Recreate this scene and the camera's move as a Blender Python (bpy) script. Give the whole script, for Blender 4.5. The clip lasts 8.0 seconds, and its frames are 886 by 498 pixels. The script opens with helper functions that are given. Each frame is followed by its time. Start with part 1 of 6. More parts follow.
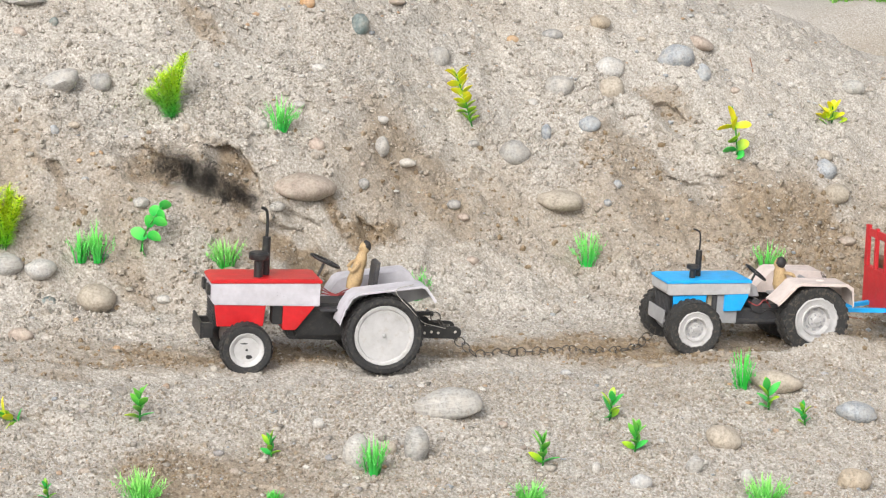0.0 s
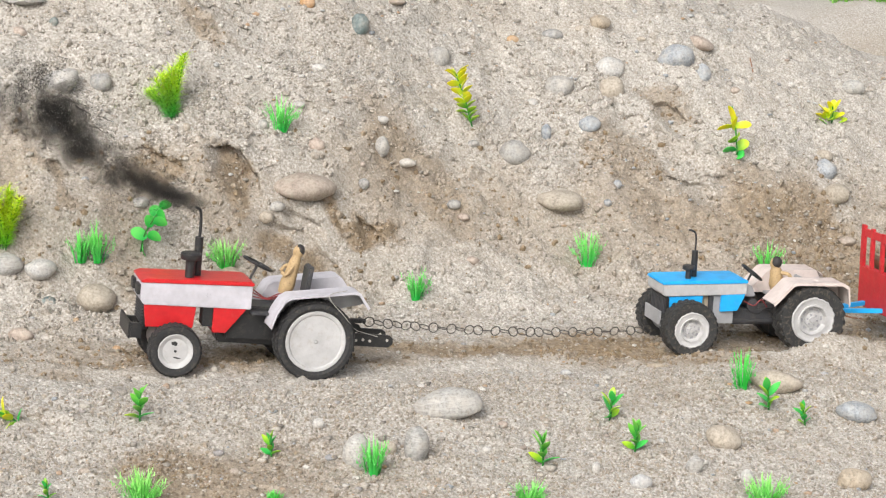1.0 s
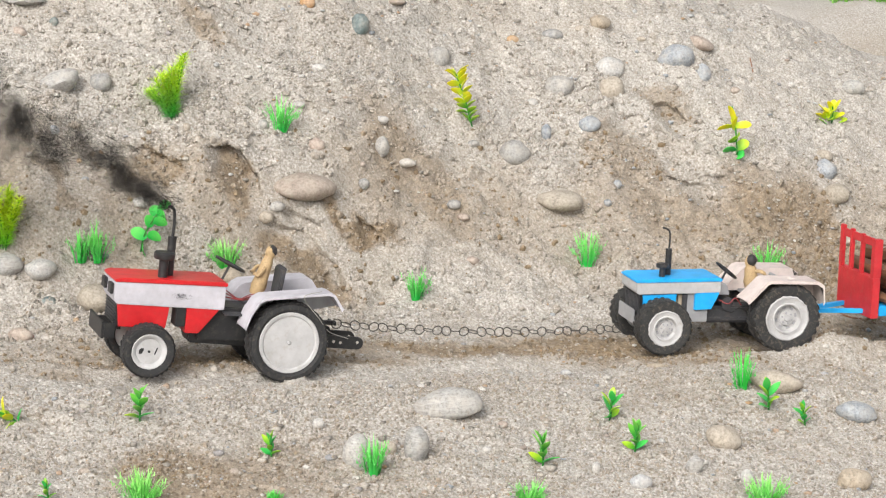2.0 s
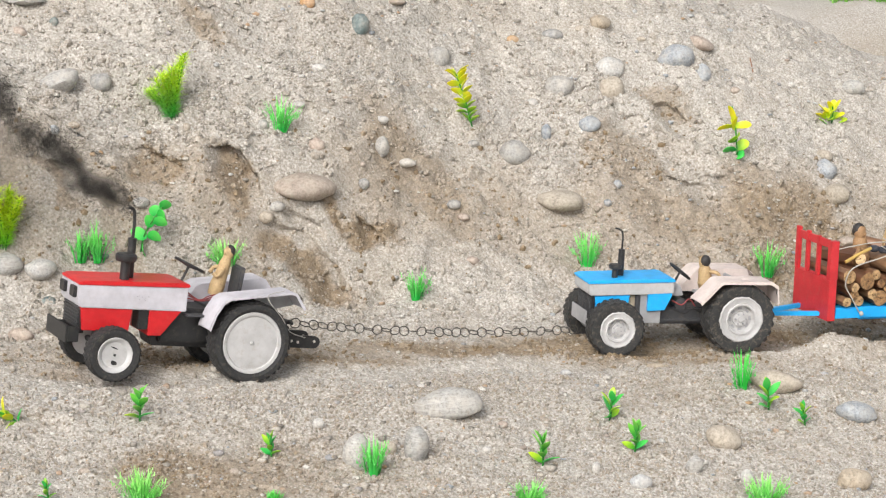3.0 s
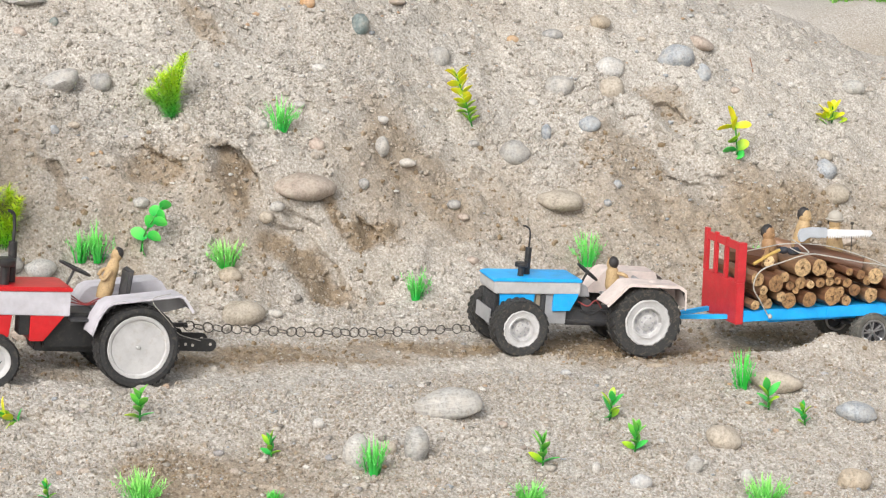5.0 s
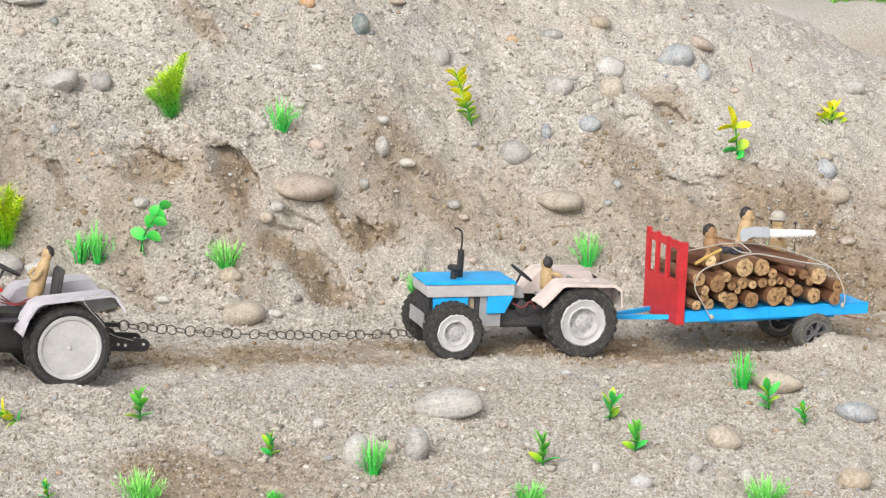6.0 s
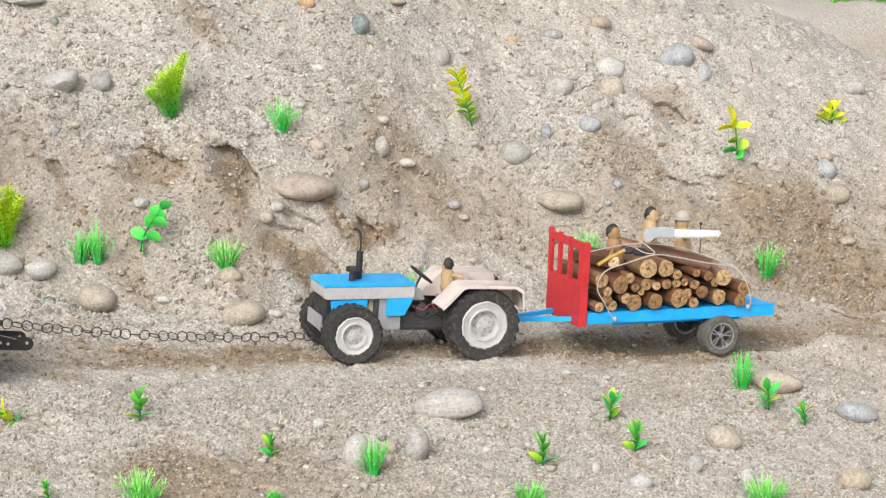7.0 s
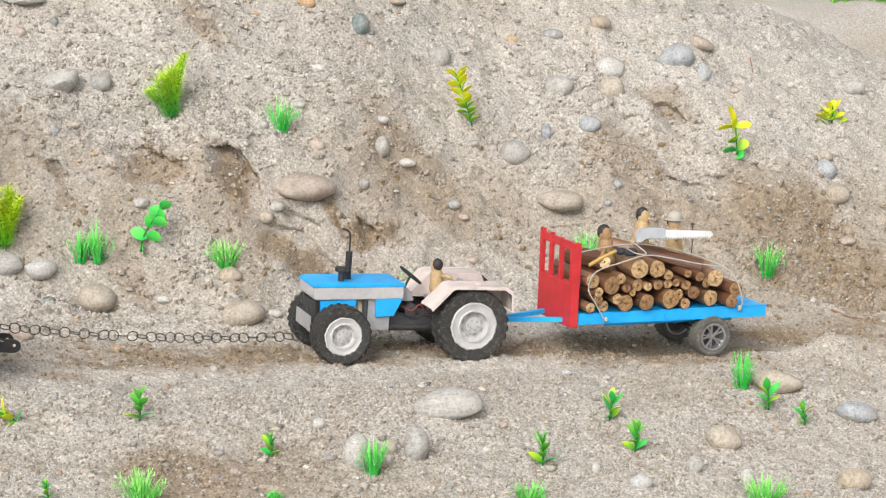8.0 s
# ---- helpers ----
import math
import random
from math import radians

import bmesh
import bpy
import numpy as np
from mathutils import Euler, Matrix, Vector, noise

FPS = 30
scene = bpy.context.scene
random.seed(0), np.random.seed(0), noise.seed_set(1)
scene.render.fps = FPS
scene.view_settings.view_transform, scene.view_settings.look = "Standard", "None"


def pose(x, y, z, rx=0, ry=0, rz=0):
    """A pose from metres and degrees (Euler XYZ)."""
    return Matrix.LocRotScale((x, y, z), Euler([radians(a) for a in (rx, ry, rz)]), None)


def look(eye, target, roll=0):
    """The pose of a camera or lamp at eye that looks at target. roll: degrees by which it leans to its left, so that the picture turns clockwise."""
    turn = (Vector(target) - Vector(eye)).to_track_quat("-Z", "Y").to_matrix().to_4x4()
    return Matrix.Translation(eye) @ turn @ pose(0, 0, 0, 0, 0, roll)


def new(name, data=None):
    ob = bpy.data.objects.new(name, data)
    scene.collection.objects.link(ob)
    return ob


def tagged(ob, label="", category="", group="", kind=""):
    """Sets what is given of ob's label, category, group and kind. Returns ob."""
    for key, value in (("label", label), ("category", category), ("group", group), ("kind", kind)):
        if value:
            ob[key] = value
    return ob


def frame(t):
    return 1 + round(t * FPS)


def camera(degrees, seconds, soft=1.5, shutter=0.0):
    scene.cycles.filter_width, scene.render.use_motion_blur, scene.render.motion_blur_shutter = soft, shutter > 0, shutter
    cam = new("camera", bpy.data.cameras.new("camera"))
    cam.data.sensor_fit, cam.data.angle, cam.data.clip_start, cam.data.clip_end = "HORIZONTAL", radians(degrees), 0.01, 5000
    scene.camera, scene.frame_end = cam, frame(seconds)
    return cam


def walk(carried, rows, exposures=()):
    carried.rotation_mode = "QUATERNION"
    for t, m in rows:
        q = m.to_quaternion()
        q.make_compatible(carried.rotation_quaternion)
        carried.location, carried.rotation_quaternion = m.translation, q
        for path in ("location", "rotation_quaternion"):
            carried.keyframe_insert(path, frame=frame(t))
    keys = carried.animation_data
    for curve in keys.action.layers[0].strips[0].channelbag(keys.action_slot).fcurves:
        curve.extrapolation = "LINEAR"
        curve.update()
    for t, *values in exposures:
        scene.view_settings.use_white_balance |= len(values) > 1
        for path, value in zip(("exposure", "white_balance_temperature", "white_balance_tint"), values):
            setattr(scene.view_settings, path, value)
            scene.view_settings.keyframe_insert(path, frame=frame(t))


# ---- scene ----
# Hand-built toy tractors tow a log trailer past a sandy bank; the camera stands still.
cam = camera(24, 8.0, soft=1.2)
CAM_POSE = pose(0, -2.0, 0.51, 79, 0, 0)
walk(cam, [(0.0, CAM_POSE), (8.0, CAM_POSE)], exposures=[(0.0, 0.42), (8.0, 0.42)])

# ---- world and light: bright overcast ----
world = bpy.data.worlds.new("overcast_sky")
scene.world = world
world.use_nodes = True
wn = world.node_tree
sky = wn.nodes.new("ShaderNodeTexSky")
sky.sky_type = "NISHITA"
sky.sun_disc = False
sky.sun_elevation = radians(40)
sky.sun_rotation = radians(200)
sky.air_density = 1.0
sky.dust_density = 4.0
soft = wn.nodes.new("ShaderNodeHueSaturation")
soft.inputs["Saturation"].default_value = 0.25
wn.links.new(sky.outputs["Color"], soft.inputs["Color"])
wn.links.new(soft.outputs["Color"], wn.nodes["Background"].inputs["Color"])
wn.nodes["Background"].inputs["Strength"].default_value = 0.13
sun_data = bpy.data.lights.new("sun", "SUN")
sun_data.energy = 1.5
sun_data.angle = radians(30)
sun_data.color = (1.0, 0.975, 0.94)
sun = new("sun", sun_data)
sun.matrix_basis = look((-0.9, -2.2, 2.0), (0, 0.1, 0))

# ---- materials ----


def nodes_of(name):
    m = bpy.data.materials.new(name)
    m.use_nodes = True
    nt = m.node_tree
    return m, nt, nt.nodes["Principled BSDF"]


def ramp_node(nt, src, stops):
    r = nt.nodes.new("ShaderNodeValToRGB")
    while len(r.color_ramp.elements) < len(stops):
        r.color_ramp.elements.new(0.5)
    for e, (p, c) in zip(r.color_ramp.elements, stops):
        e.position = p
        e.color = (*c, 1)
    nt.links.new(src, r.inputs["Fac"])
    return r.outputs["Color"]


def noise_node(nt, scale, detail=4.0, rough=0.6, space="Object", stretch=(1, 1, 1)):
    tc = nt.nodes.new("ShaderNodeTexCoord")
    mp = nt.nodes.new("ShaderNodeMapping")
    mp.inputs["Scale"].default_value = stretch
    n = nt.nodes.new("ShaderNodeTexNoise")
    n.inputs["Scale"].default_value = scale
    n.inputs["Detail"].default_value = detail
    n.inputs["Roughness"].default_value = rough
    nt.links.new(tc.outputs[space], mp.inputs["Vector"])
    nt.links.new(mp.outputs["Vector"], n.inputs["Vector"])
    return n.outputs["Fac"]


def mix_node(nt, fac, a, b, mode="MIX"):
    x = nt.nodes.new("ShaderNodeMix")
    x.data_type = "RGBA"
    x.blend_type = mode
    for sock, v in ((x.inputs[0], fac), (x.inputs[6], a), (x.inputs[7], b)):
        if isinstance(v, (float, int)):
            sock.default_value = v
        elif isinstance(v, tuple):
            sock.default_value = (*v, 1)
        else:
            nt.links.new(v, sock)
    return x.outputs[2]


def bump_node(nt, bsdf, height, strength, distance):
    b = nt.nodes.new("ShaderNodeBump")
    b.inputs["Strength"].default_value = strength
    b.inputs["Distance"].default_value = distance
    nt.links.new(height, b.inputs["Height"])
    nt.links.new(b.outputs["Normal"], bsdf.inputs["Normal"])


def paint(name, colour, rough=0.5, dirt=0.25, dirt_colour=(0.30, 0.24, 0.17), metal=0.0, scale=60.0, spec=0.5):
    """Brushed hobby paint with faint streaks, blotches and dust."""
    m, nt, bsdf = nodes_of(name)
    lo = tuple(c * 0.82 for c in colour)
    hi = tuple(min(1, c * 1.08 + 0.004) for c in colour)
    base = ramp_node(nt, noise_node(nt, scale, 5, 0.6), [(0.3, lo), (0.7, hi)])
    mask = ramp_node(nt, noise_node(nt, scale * 3.1, 6, 0.7), [(0.52, (0, 0, 0)), (0.78, (dirt,) * 3)])
    col = mix_node(nt, mask, base, dirt_colour)
    nt.links.new(col, bsdf.inputs["Base Color"])
    bsdf.inputs["Roughness"].default_value = rough
    bsdf.inputs["Metallic"].default_value = metal
    bsdf.inputs["Specular IOR Level"].default_value = spec
    bump_node(nt, bsdf, noise_node(nt, scale * 9, 3, 0.6), 0.25, 0.0006)
    return m


def sand_material(name):
    m, nt, bsdf = nodes_of(name)
    grain = noise_node(nt, 380, 2, 0.55)
    grain2 = noise_node(nt, 150, 3, 0.6)
    patch = noise_node(nt, 7.0, 5, 0.62)
    patch2 = noise_node(nt, 24.0, 5, 0.65)
    cells = []
    for sc in (330.0, 640.0):
        tc = nt.nodes.new("ShaderNodeTexCoord")
        vo = nt.nodes.new("ShaderNodeTexVoronoi")
        vo.inputs["Scale"].default_value = sc
        nt.links.new(tc.outputs["Object"], vo.inputs["Vector"])
        cells.append(vo)
    tone = nt.nodes.new("ShaderNodeSeparateColor")
    nt.links.new(mix_node(nt, 0.5, cells[0].outputs["Color"], cells[1].outputs["Color"]), tone.inputs[0])
    grit = ramp_node(nt, tone.outputs[0], [(0.12, (0.69, 0.68, 0.67)), (0.36, (0.99, 0.99, 0.99)), (0.62, (1.09, 1.09, 1.10)), (0.88, (1.28, 1.28, 1.32))])
    fine = ramp_node(nt, grain, [(0.24, (0.250, 0.225, 0.193)), (0.42, (0.378, 0.349, 0.307)), (0.58, (0.480, 0.448, 0.400)), (0.76, (0.65, 0.625, 0.585))])
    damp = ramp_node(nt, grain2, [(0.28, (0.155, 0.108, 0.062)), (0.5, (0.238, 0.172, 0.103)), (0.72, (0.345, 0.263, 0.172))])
    m1 = ramp_node(nt, patch, [(0.48, (0, 0, 0)), (0.70, (0.20,) * 3)])
    m2 = ramp_node(nt, patch2, [(0.48, (0, 0, 0)), (0.72, (0.32,) * 3)])
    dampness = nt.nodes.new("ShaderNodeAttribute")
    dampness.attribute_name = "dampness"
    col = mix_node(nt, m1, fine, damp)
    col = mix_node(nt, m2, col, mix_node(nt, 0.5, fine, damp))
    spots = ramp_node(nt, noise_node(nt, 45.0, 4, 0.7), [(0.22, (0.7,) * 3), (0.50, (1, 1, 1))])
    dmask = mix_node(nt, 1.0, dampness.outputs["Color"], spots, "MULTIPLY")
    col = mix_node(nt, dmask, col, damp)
    col = mix_node(nt, 0.62, col, grit, "MULTIPLY")
    nt.links.new(col, bsdf.inputs["Base Color"])
    bsdf.inputs["Roughness"].default_value = 0.95
    bsdf.inputs["Specular IOR Level"].default_value = 0.2
    lumps = mix_node(nt, 0.45, cells[0].outputs["Distance"], cells[1].outputs["Distance"])
    inv = ramp_node(nt, lumps, [(0.0, (1, 1, 1)), (0.75, (0, 0, 0))])
    hsum = mix_node(nt, 0.6, mix_node(nt, 0.5, grain, grain2), inv)
    bump_node(nt, bsdf, hsum, 0.8, 0.0015)
    return m


def stone_material(name, colours, rough=0.7, veins=False, scale=40.0):
    """Stones share a material: each takes its tone from the list by its own random value."""
    m, nt, bsdf = nodes_of(name)
    info = nt.nodes.new("ShaderNodeObjectInfo")
    n = len(colours)
    tone = ramp_node(nt, info.outputs["Random"], [((i + 0.5) / n, c) for i, c in enumerate(colours)])
    speck = ramp_node(nt, noise_node(nt, scale * 8, 4, 0.75), [(0.32, (0.55,) * 3), (0.5, (1, 1, 1)), (0.72, (1.35,) * 3)])
    col = mix_node(nt, 1.0, tone, speck, "MULTIPLY")
    blot = ramp_node(nt, noise_node(nt, scale, 5, 0.6), [(0.35, (0.72,) * 3), (0.7, (1.12,) * 3)])
    col = mix_node(nt, 1.0, col, blot, "MULTIPLY")
    if veins:
        v = ramp_node(nt, noise_node(nt, scale * 1.5, 3, 0.5, stretch=(0.5, 0.5, 5.0)), [(0.48, (0, 0, 0)), (0.53, (0.3,) * 3), (0.58, (0, 0, 0))])
        col = mix_node(nt, v, col, (0.75, 0.74, 0.70))
    dust = ramp_node(nt, noise_node(nt, scale * 2.2, 6, 0.7), [(0.42, (0.10,) * 3), (0.72, (0.7,) * 3)])
    col = mix_node(nt, dust, col, (0.46, 0.41, 0.345))
    nt.links.new(col, bsdf.inputs["Base Color"])
    bsdf.inputs["Roughness"].default_value = rough
    bump_node(nt, bsdf, noise_node(nt, scale * 7, 4, 0.7), 0.4, 0.0012)
    return m


SAND = sand_material("river_sand")

# ---- ground: one sheet from the near slope over the road and the bank to the horizon ----
CLIMB = -0.061          # the road rises to the west


def lattice(ix, iy, seed):
    h = (ix * 374761393 + iy * 668265263 + seed * 974634777) & 0x7FFFFFFF
    h = ((h ^ (h >> 13)) * 1274126177) & 0x7FFFFFFF
    return ((h ^ (h >> 16)) & 0xFFFF) / 32767.5 - 1.0


def vnoise(x, y, seed):
    fx, fy = np.floor(x), np.floor(y)
    ix, iy = fx.astype(np.int64), fy.astype(np.int64)
    u, v = x - fx, y - fy
    u, v = u * u * u * (u * (u * 6 - 15) + 10), v * v * v * (v * (v * 6 - 15) + 10)
    a, b = lattice(ix, iy, seed), lattice(ix + 1, iy, seed)
    c, d = lattice(ix, iy + 1, seed), lattice(ix + 1, iy + 1, seed)
    return (a * (1 - u) + b * u) * (1 - v) + (c * (1 - u) + d * u) * v


def fbm(x, y, size, octaves, seed, gain=0.5):
    out, amp, f = 0.0, 1.0, 1.0 / size
    for i in range(octaves):
        ca, sa = math.cos(0.6 * i), math.sin(0.6 * i)
        out = out + amp * vnoise((x * ca - y * sa) * f + 7.3 * i, (x * sa + y * ca) * f - 3.1 * i, seed + i)
        amp, f = amp * gain, f * 2.03
    return out


def smooth(a, b, v):
    t = np.clip((v - a) / (b - a), 0, 1)
    return t * t * (3 - 2 * t)


def foot_line(x):
    """y of the bank's foot."""
    return 0.165 + 0.42 * np.clip(x, -0.75, 0.9) + 0.012 * np.sin(9 * x + 1.0)


# hollows scooped out of the bank: x, y, half-width, half-depth along y, depth
HOLLOWS = [
    (-0.225, 0.226, 0.032, 0.015, 0.025),
    (-0.313, 0.200, 0.056, 0.020, 0.017),
    (-0.146, 0.200, 0.072, 0.026, 0.017),
    (-0.117, 0.196, 0.020, 0.014, 0.006),
    (-0.025, 0.328, 0.063, 0.040, 0.012),
    (0.283, 0.553, 0.027, 0.016, 0.014),
    (0.251, 0.504, 0.071, 0.043, 0.014),
    (0.286, 0.442, 0.100, 0.032, 0.016),
    (-0.405, 0.158, 0.011, 0.006, 0.012),
    (-0.080, 0.258, 0.019, 0.009, 0.014),
    (0.463, 0.362, 0.110, 0.010, 0.007),
    (0.340, 0.470, 0.060, 0.030, 0.012),
    (0.456, 0.484, 0.071, 0.029, 0.014),
    (-0.150, 0.229, 0.025, 0.008, 0.012),
    (-0.253, 0.400, 0.037, 0.011, 0.010),
    (-0.462, 0.215, 0.024, 0.010, 0.010),
]


def bank_profile(x, y):
    """How far behind the bank's foot a place lies, and the bank's height there."""
    d = y - foot_line(x) + 0.010 * fbm(x, y, 0.28, 2, 11)
    steep = 0.95 + 0.35 * smooth(0.05, -0.15, x) - 0.15 * smooth(0.25, 0.5, x)
    bank = 0.30 * np.clip(d, 0, 0.07) * smooth(0, 0.03, d) + steep * np.clip(d - 0.07, 0, 0.11) + 0.74 * np.clip(d - 0.18, 0, 2.0)
    top = np.interp(x, [0.08, 0.22, 0.33, 0.45, 0.58, 0.80], [0.385, 0.358, 0.325, 0.298, 0.262, 0.215]) + 0.03 * smooth(-0.1, -0.6, x) + 0.008 * fbm(x, 0 * x, 0.12, 3, 15)
    ease = 0.03
    bank = np.where(bank > top - ease, top - ease + ease * (1 - np.exp(-(np.maximum(bank, top - ease) - top + ease) / ease)), bank)
    return d, bank * (1 - smooth(0.28, 0.9, d - top / 0.80))


def ground_height(x, y, detail=True):
    x, y = np.asarray(x, float), np.asarray(y, float)
    xc = np.clip(x, -1.2, 1.2)
    d, bank = bank_profile(x, y)
    base = CLIMB * xc
    # near slope below the road's shoulder
    e = -(y - (-0.062 + 0.375 * np.clip(x, -0.7, 0.7)))
    base = base - 0.17 * np.clip(e, 0, 1.1) * smooth(0, 0.12, e)
    # loose ridge along the shoulder, highest to the east
    base = base + (0.002 + 0.016 * smooth(0.24, 0.40, x)) * np.exp(-((e + 0.005 + 0.036 * smooth(0.2, 0.4, x)) / 0.025) ** 2) * (1 + 0.5 * fbm(x, y, 0.07, 2, 5))
    # wheel ruts
    mid = y - (0.028 + 0.375 * xc)
    rut = np.exp(-((mid + 0.037) / 0.016) ** 2) + np.exp(-((mid - 0.040) / 0.018) ** 2)
    base = base - 0.0028 * rut * smooth(-0.8, -0.5, x) + 0.002 * np.exp(-(mid / 0.014) ** 2)
    # the road dips to the east and heaps up to the west
    base = base - 0.008 * smooth(0.12, 0.26, x) * np.exp(-((mid - 0.045) / 0.07) ** 4) + 0.005 * smooth(-0.27, -0.40, x) * (1 - smooth(0.0, 0.06, e))
    z = base + bank
    # a second bank farther back
    far = y - 1.75 + 0.25 * x
    z = z + 0.25 * smooth(0, 0.7, far) * (1 - smooth(4.0, 7.0, y)) + 0.03 * smooth(1.2, 2.0, y) * fbm(x, y, 0.4, 3, 7) * (1 - smooth(4.0, 7.0, y))
    onbank = smooth(0.0, 0.08, d)
    near = 1 - smooth(1.3, 3.0, np.abs(x) + np.abs(y))
    s = d + 0.95 * bank          # along the slope, so that lumps keep their shape on it
    rough = 0.35 + 0.65 * onbank
    z = z + near * rough * (0.008 * fbm(x, s, 0.11, 3, 31) + 0.0045 * fbm(x, s, 0.032, 3, 41))
    if detail:
        clod = np.clip(fbm(x, s, 0.020, 3, 51, 0.6), 0, 2)
        z = z + near * (0.45 + 0.55 * onbank) * 0.0058 * clod
        z = z + near * (0.0012 * fbm(x, s, 0.0085, 2, 61, 0.7) + 0.0009 * fbm(x, s, 0.0042, 1, 71))
    return z


def undercut(x, y):
    """How far the face is eaten back into the bank: hollows with a roof, and crumbling ledges."""
    d, bank = bank_profile(x, y)
    s = d + 0.95 * bank
    onbank = smooth(0.03, 0.10, d) * (1 - smooth(1.2, 1.6, y))
    step = fbm(x * 0.55, s, 0.065, 4, 101, 0.55)
    rise = fbm(x, s, 0.3, 2, 121)
    out = onbank * 0.0024 * (1 - smooth(-0.02, 0.20, step)) * smooth(-0.45, 0.15, -rise + 0.25) * smooth(-0.9, -0.1, step)
    for hx, hy, hw, hd, depth in HOLLOWS:
        u = (x - hx) / hw
        v = (y - hy) / hd + 0.20 * fbm(x + hx, s, 0.030, 2, 23)
        r = np.sqrt(u * u + v * v)
        up = 1 - smooth(0.72 if hw < 0.045 else 0.45, 1.0, r)
        low = 1 - smooth(0.25, 1.15, r)
        k = smooth(-0.35, 0.35, v)
        out = out + 0.95 * depth * (up * k + low * (1 - k))
    return out


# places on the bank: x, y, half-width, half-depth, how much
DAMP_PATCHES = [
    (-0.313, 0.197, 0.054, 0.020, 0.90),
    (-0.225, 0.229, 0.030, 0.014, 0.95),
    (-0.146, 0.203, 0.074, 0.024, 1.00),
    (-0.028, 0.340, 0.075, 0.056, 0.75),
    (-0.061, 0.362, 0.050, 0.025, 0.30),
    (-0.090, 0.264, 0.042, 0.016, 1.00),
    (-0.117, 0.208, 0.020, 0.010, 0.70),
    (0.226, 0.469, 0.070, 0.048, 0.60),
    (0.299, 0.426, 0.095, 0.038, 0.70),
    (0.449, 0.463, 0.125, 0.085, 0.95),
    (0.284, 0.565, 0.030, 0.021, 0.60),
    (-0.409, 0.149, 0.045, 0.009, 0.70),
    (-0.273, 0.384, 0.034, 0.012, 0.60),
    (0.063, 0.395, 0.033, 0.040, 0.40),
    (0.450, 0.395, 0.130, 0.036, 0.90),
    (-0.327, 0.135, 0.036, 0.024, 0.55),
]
DRY_PATCHES = [
    (-0.275, 0.272, 0.141, 0.045, 1.00),
    (0.097, 0.442, 0.061, 0.052, 0.80),
    (-0.388, 0.245, 0.091, 0.062, 0.90),
    (0.397, 0.743, 0.257, 0.137, 0.60),
    (-0.090, 0.170, 0.095, 0.030, 0.80),
    (0.151, 0.576, 0.114, 0.072, 0.70),
    (-0.259, 0.163, 0.046, 0.025, 0.70),
    (-0.401, 0.035, 0.057, 0.049, 0.70),
    (-0.121, 0.401, 0.102, 0.065, 0.90),
]


def patches(x, y, rows):
    """How far a place lies inside ragged patches of the bank."""
    out = 0.0
    wx = x + 0.020 * fbm(x, y, 0.07, 3, 201, 0.6)
    wy = y + 0.014 * fbm(x, y, 0.05, 3, 211, 0.6)
    for px, py, rx, ry, k in rows:
        r = np.sqrt(((wx - px) / rx) ** 2 + ((wy - py) / ry) ** 2)
        out = np.maximum(out, k * (1 - smooth(0.55, 1.15, r)))
    return out


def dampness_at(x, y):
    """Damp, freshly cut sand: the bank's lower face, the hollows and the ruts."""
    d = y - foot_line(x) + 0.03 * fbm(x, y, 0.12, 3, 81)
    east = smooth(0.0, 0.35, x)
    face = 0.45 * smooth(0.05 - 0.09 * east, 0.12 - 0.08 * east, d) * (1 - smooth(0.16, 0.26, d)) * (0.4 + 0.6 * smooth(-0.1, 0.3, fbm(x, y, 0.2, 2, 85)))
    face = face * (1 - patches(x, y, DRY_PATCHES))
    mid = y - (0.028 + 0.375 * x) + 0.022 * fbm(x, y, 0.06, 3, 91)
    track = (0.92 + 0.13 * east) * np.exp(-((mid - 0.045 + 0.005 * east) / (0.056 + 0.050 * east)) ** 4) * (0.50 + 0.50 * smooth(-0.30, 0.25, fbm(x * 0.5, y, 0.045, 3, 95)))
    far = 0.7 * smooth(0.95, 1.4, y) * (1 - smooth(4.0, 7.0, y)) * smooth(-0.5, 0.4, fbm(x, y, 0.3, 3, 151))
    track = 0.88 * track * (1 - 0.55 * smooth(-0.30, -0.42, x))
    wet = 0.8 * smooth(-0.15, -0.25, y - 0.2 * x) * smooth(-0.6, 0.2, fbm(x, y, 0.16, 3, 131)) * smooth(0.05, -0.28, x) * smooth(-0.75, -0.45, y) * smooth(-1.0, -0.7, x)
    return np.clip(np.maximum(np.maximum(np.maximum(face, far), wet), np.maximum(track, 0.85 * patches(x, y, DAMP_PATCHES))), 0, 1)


def grid_axis(a, b, step, far):
    """Even steps from a to b, then growing ones to +-far."""
    core = list(np.arange(a, b + step / 2, step))
    lo, hi, s = [], [], step
    while (hi[-1] if hi else b) < far:
        s *= 1.22
        hi.append((hi[-1] if hi else b) + s)
        lo.append((lo[-1] if lo else a) - s)
    return np.array(lo[::-1] + core + hi)


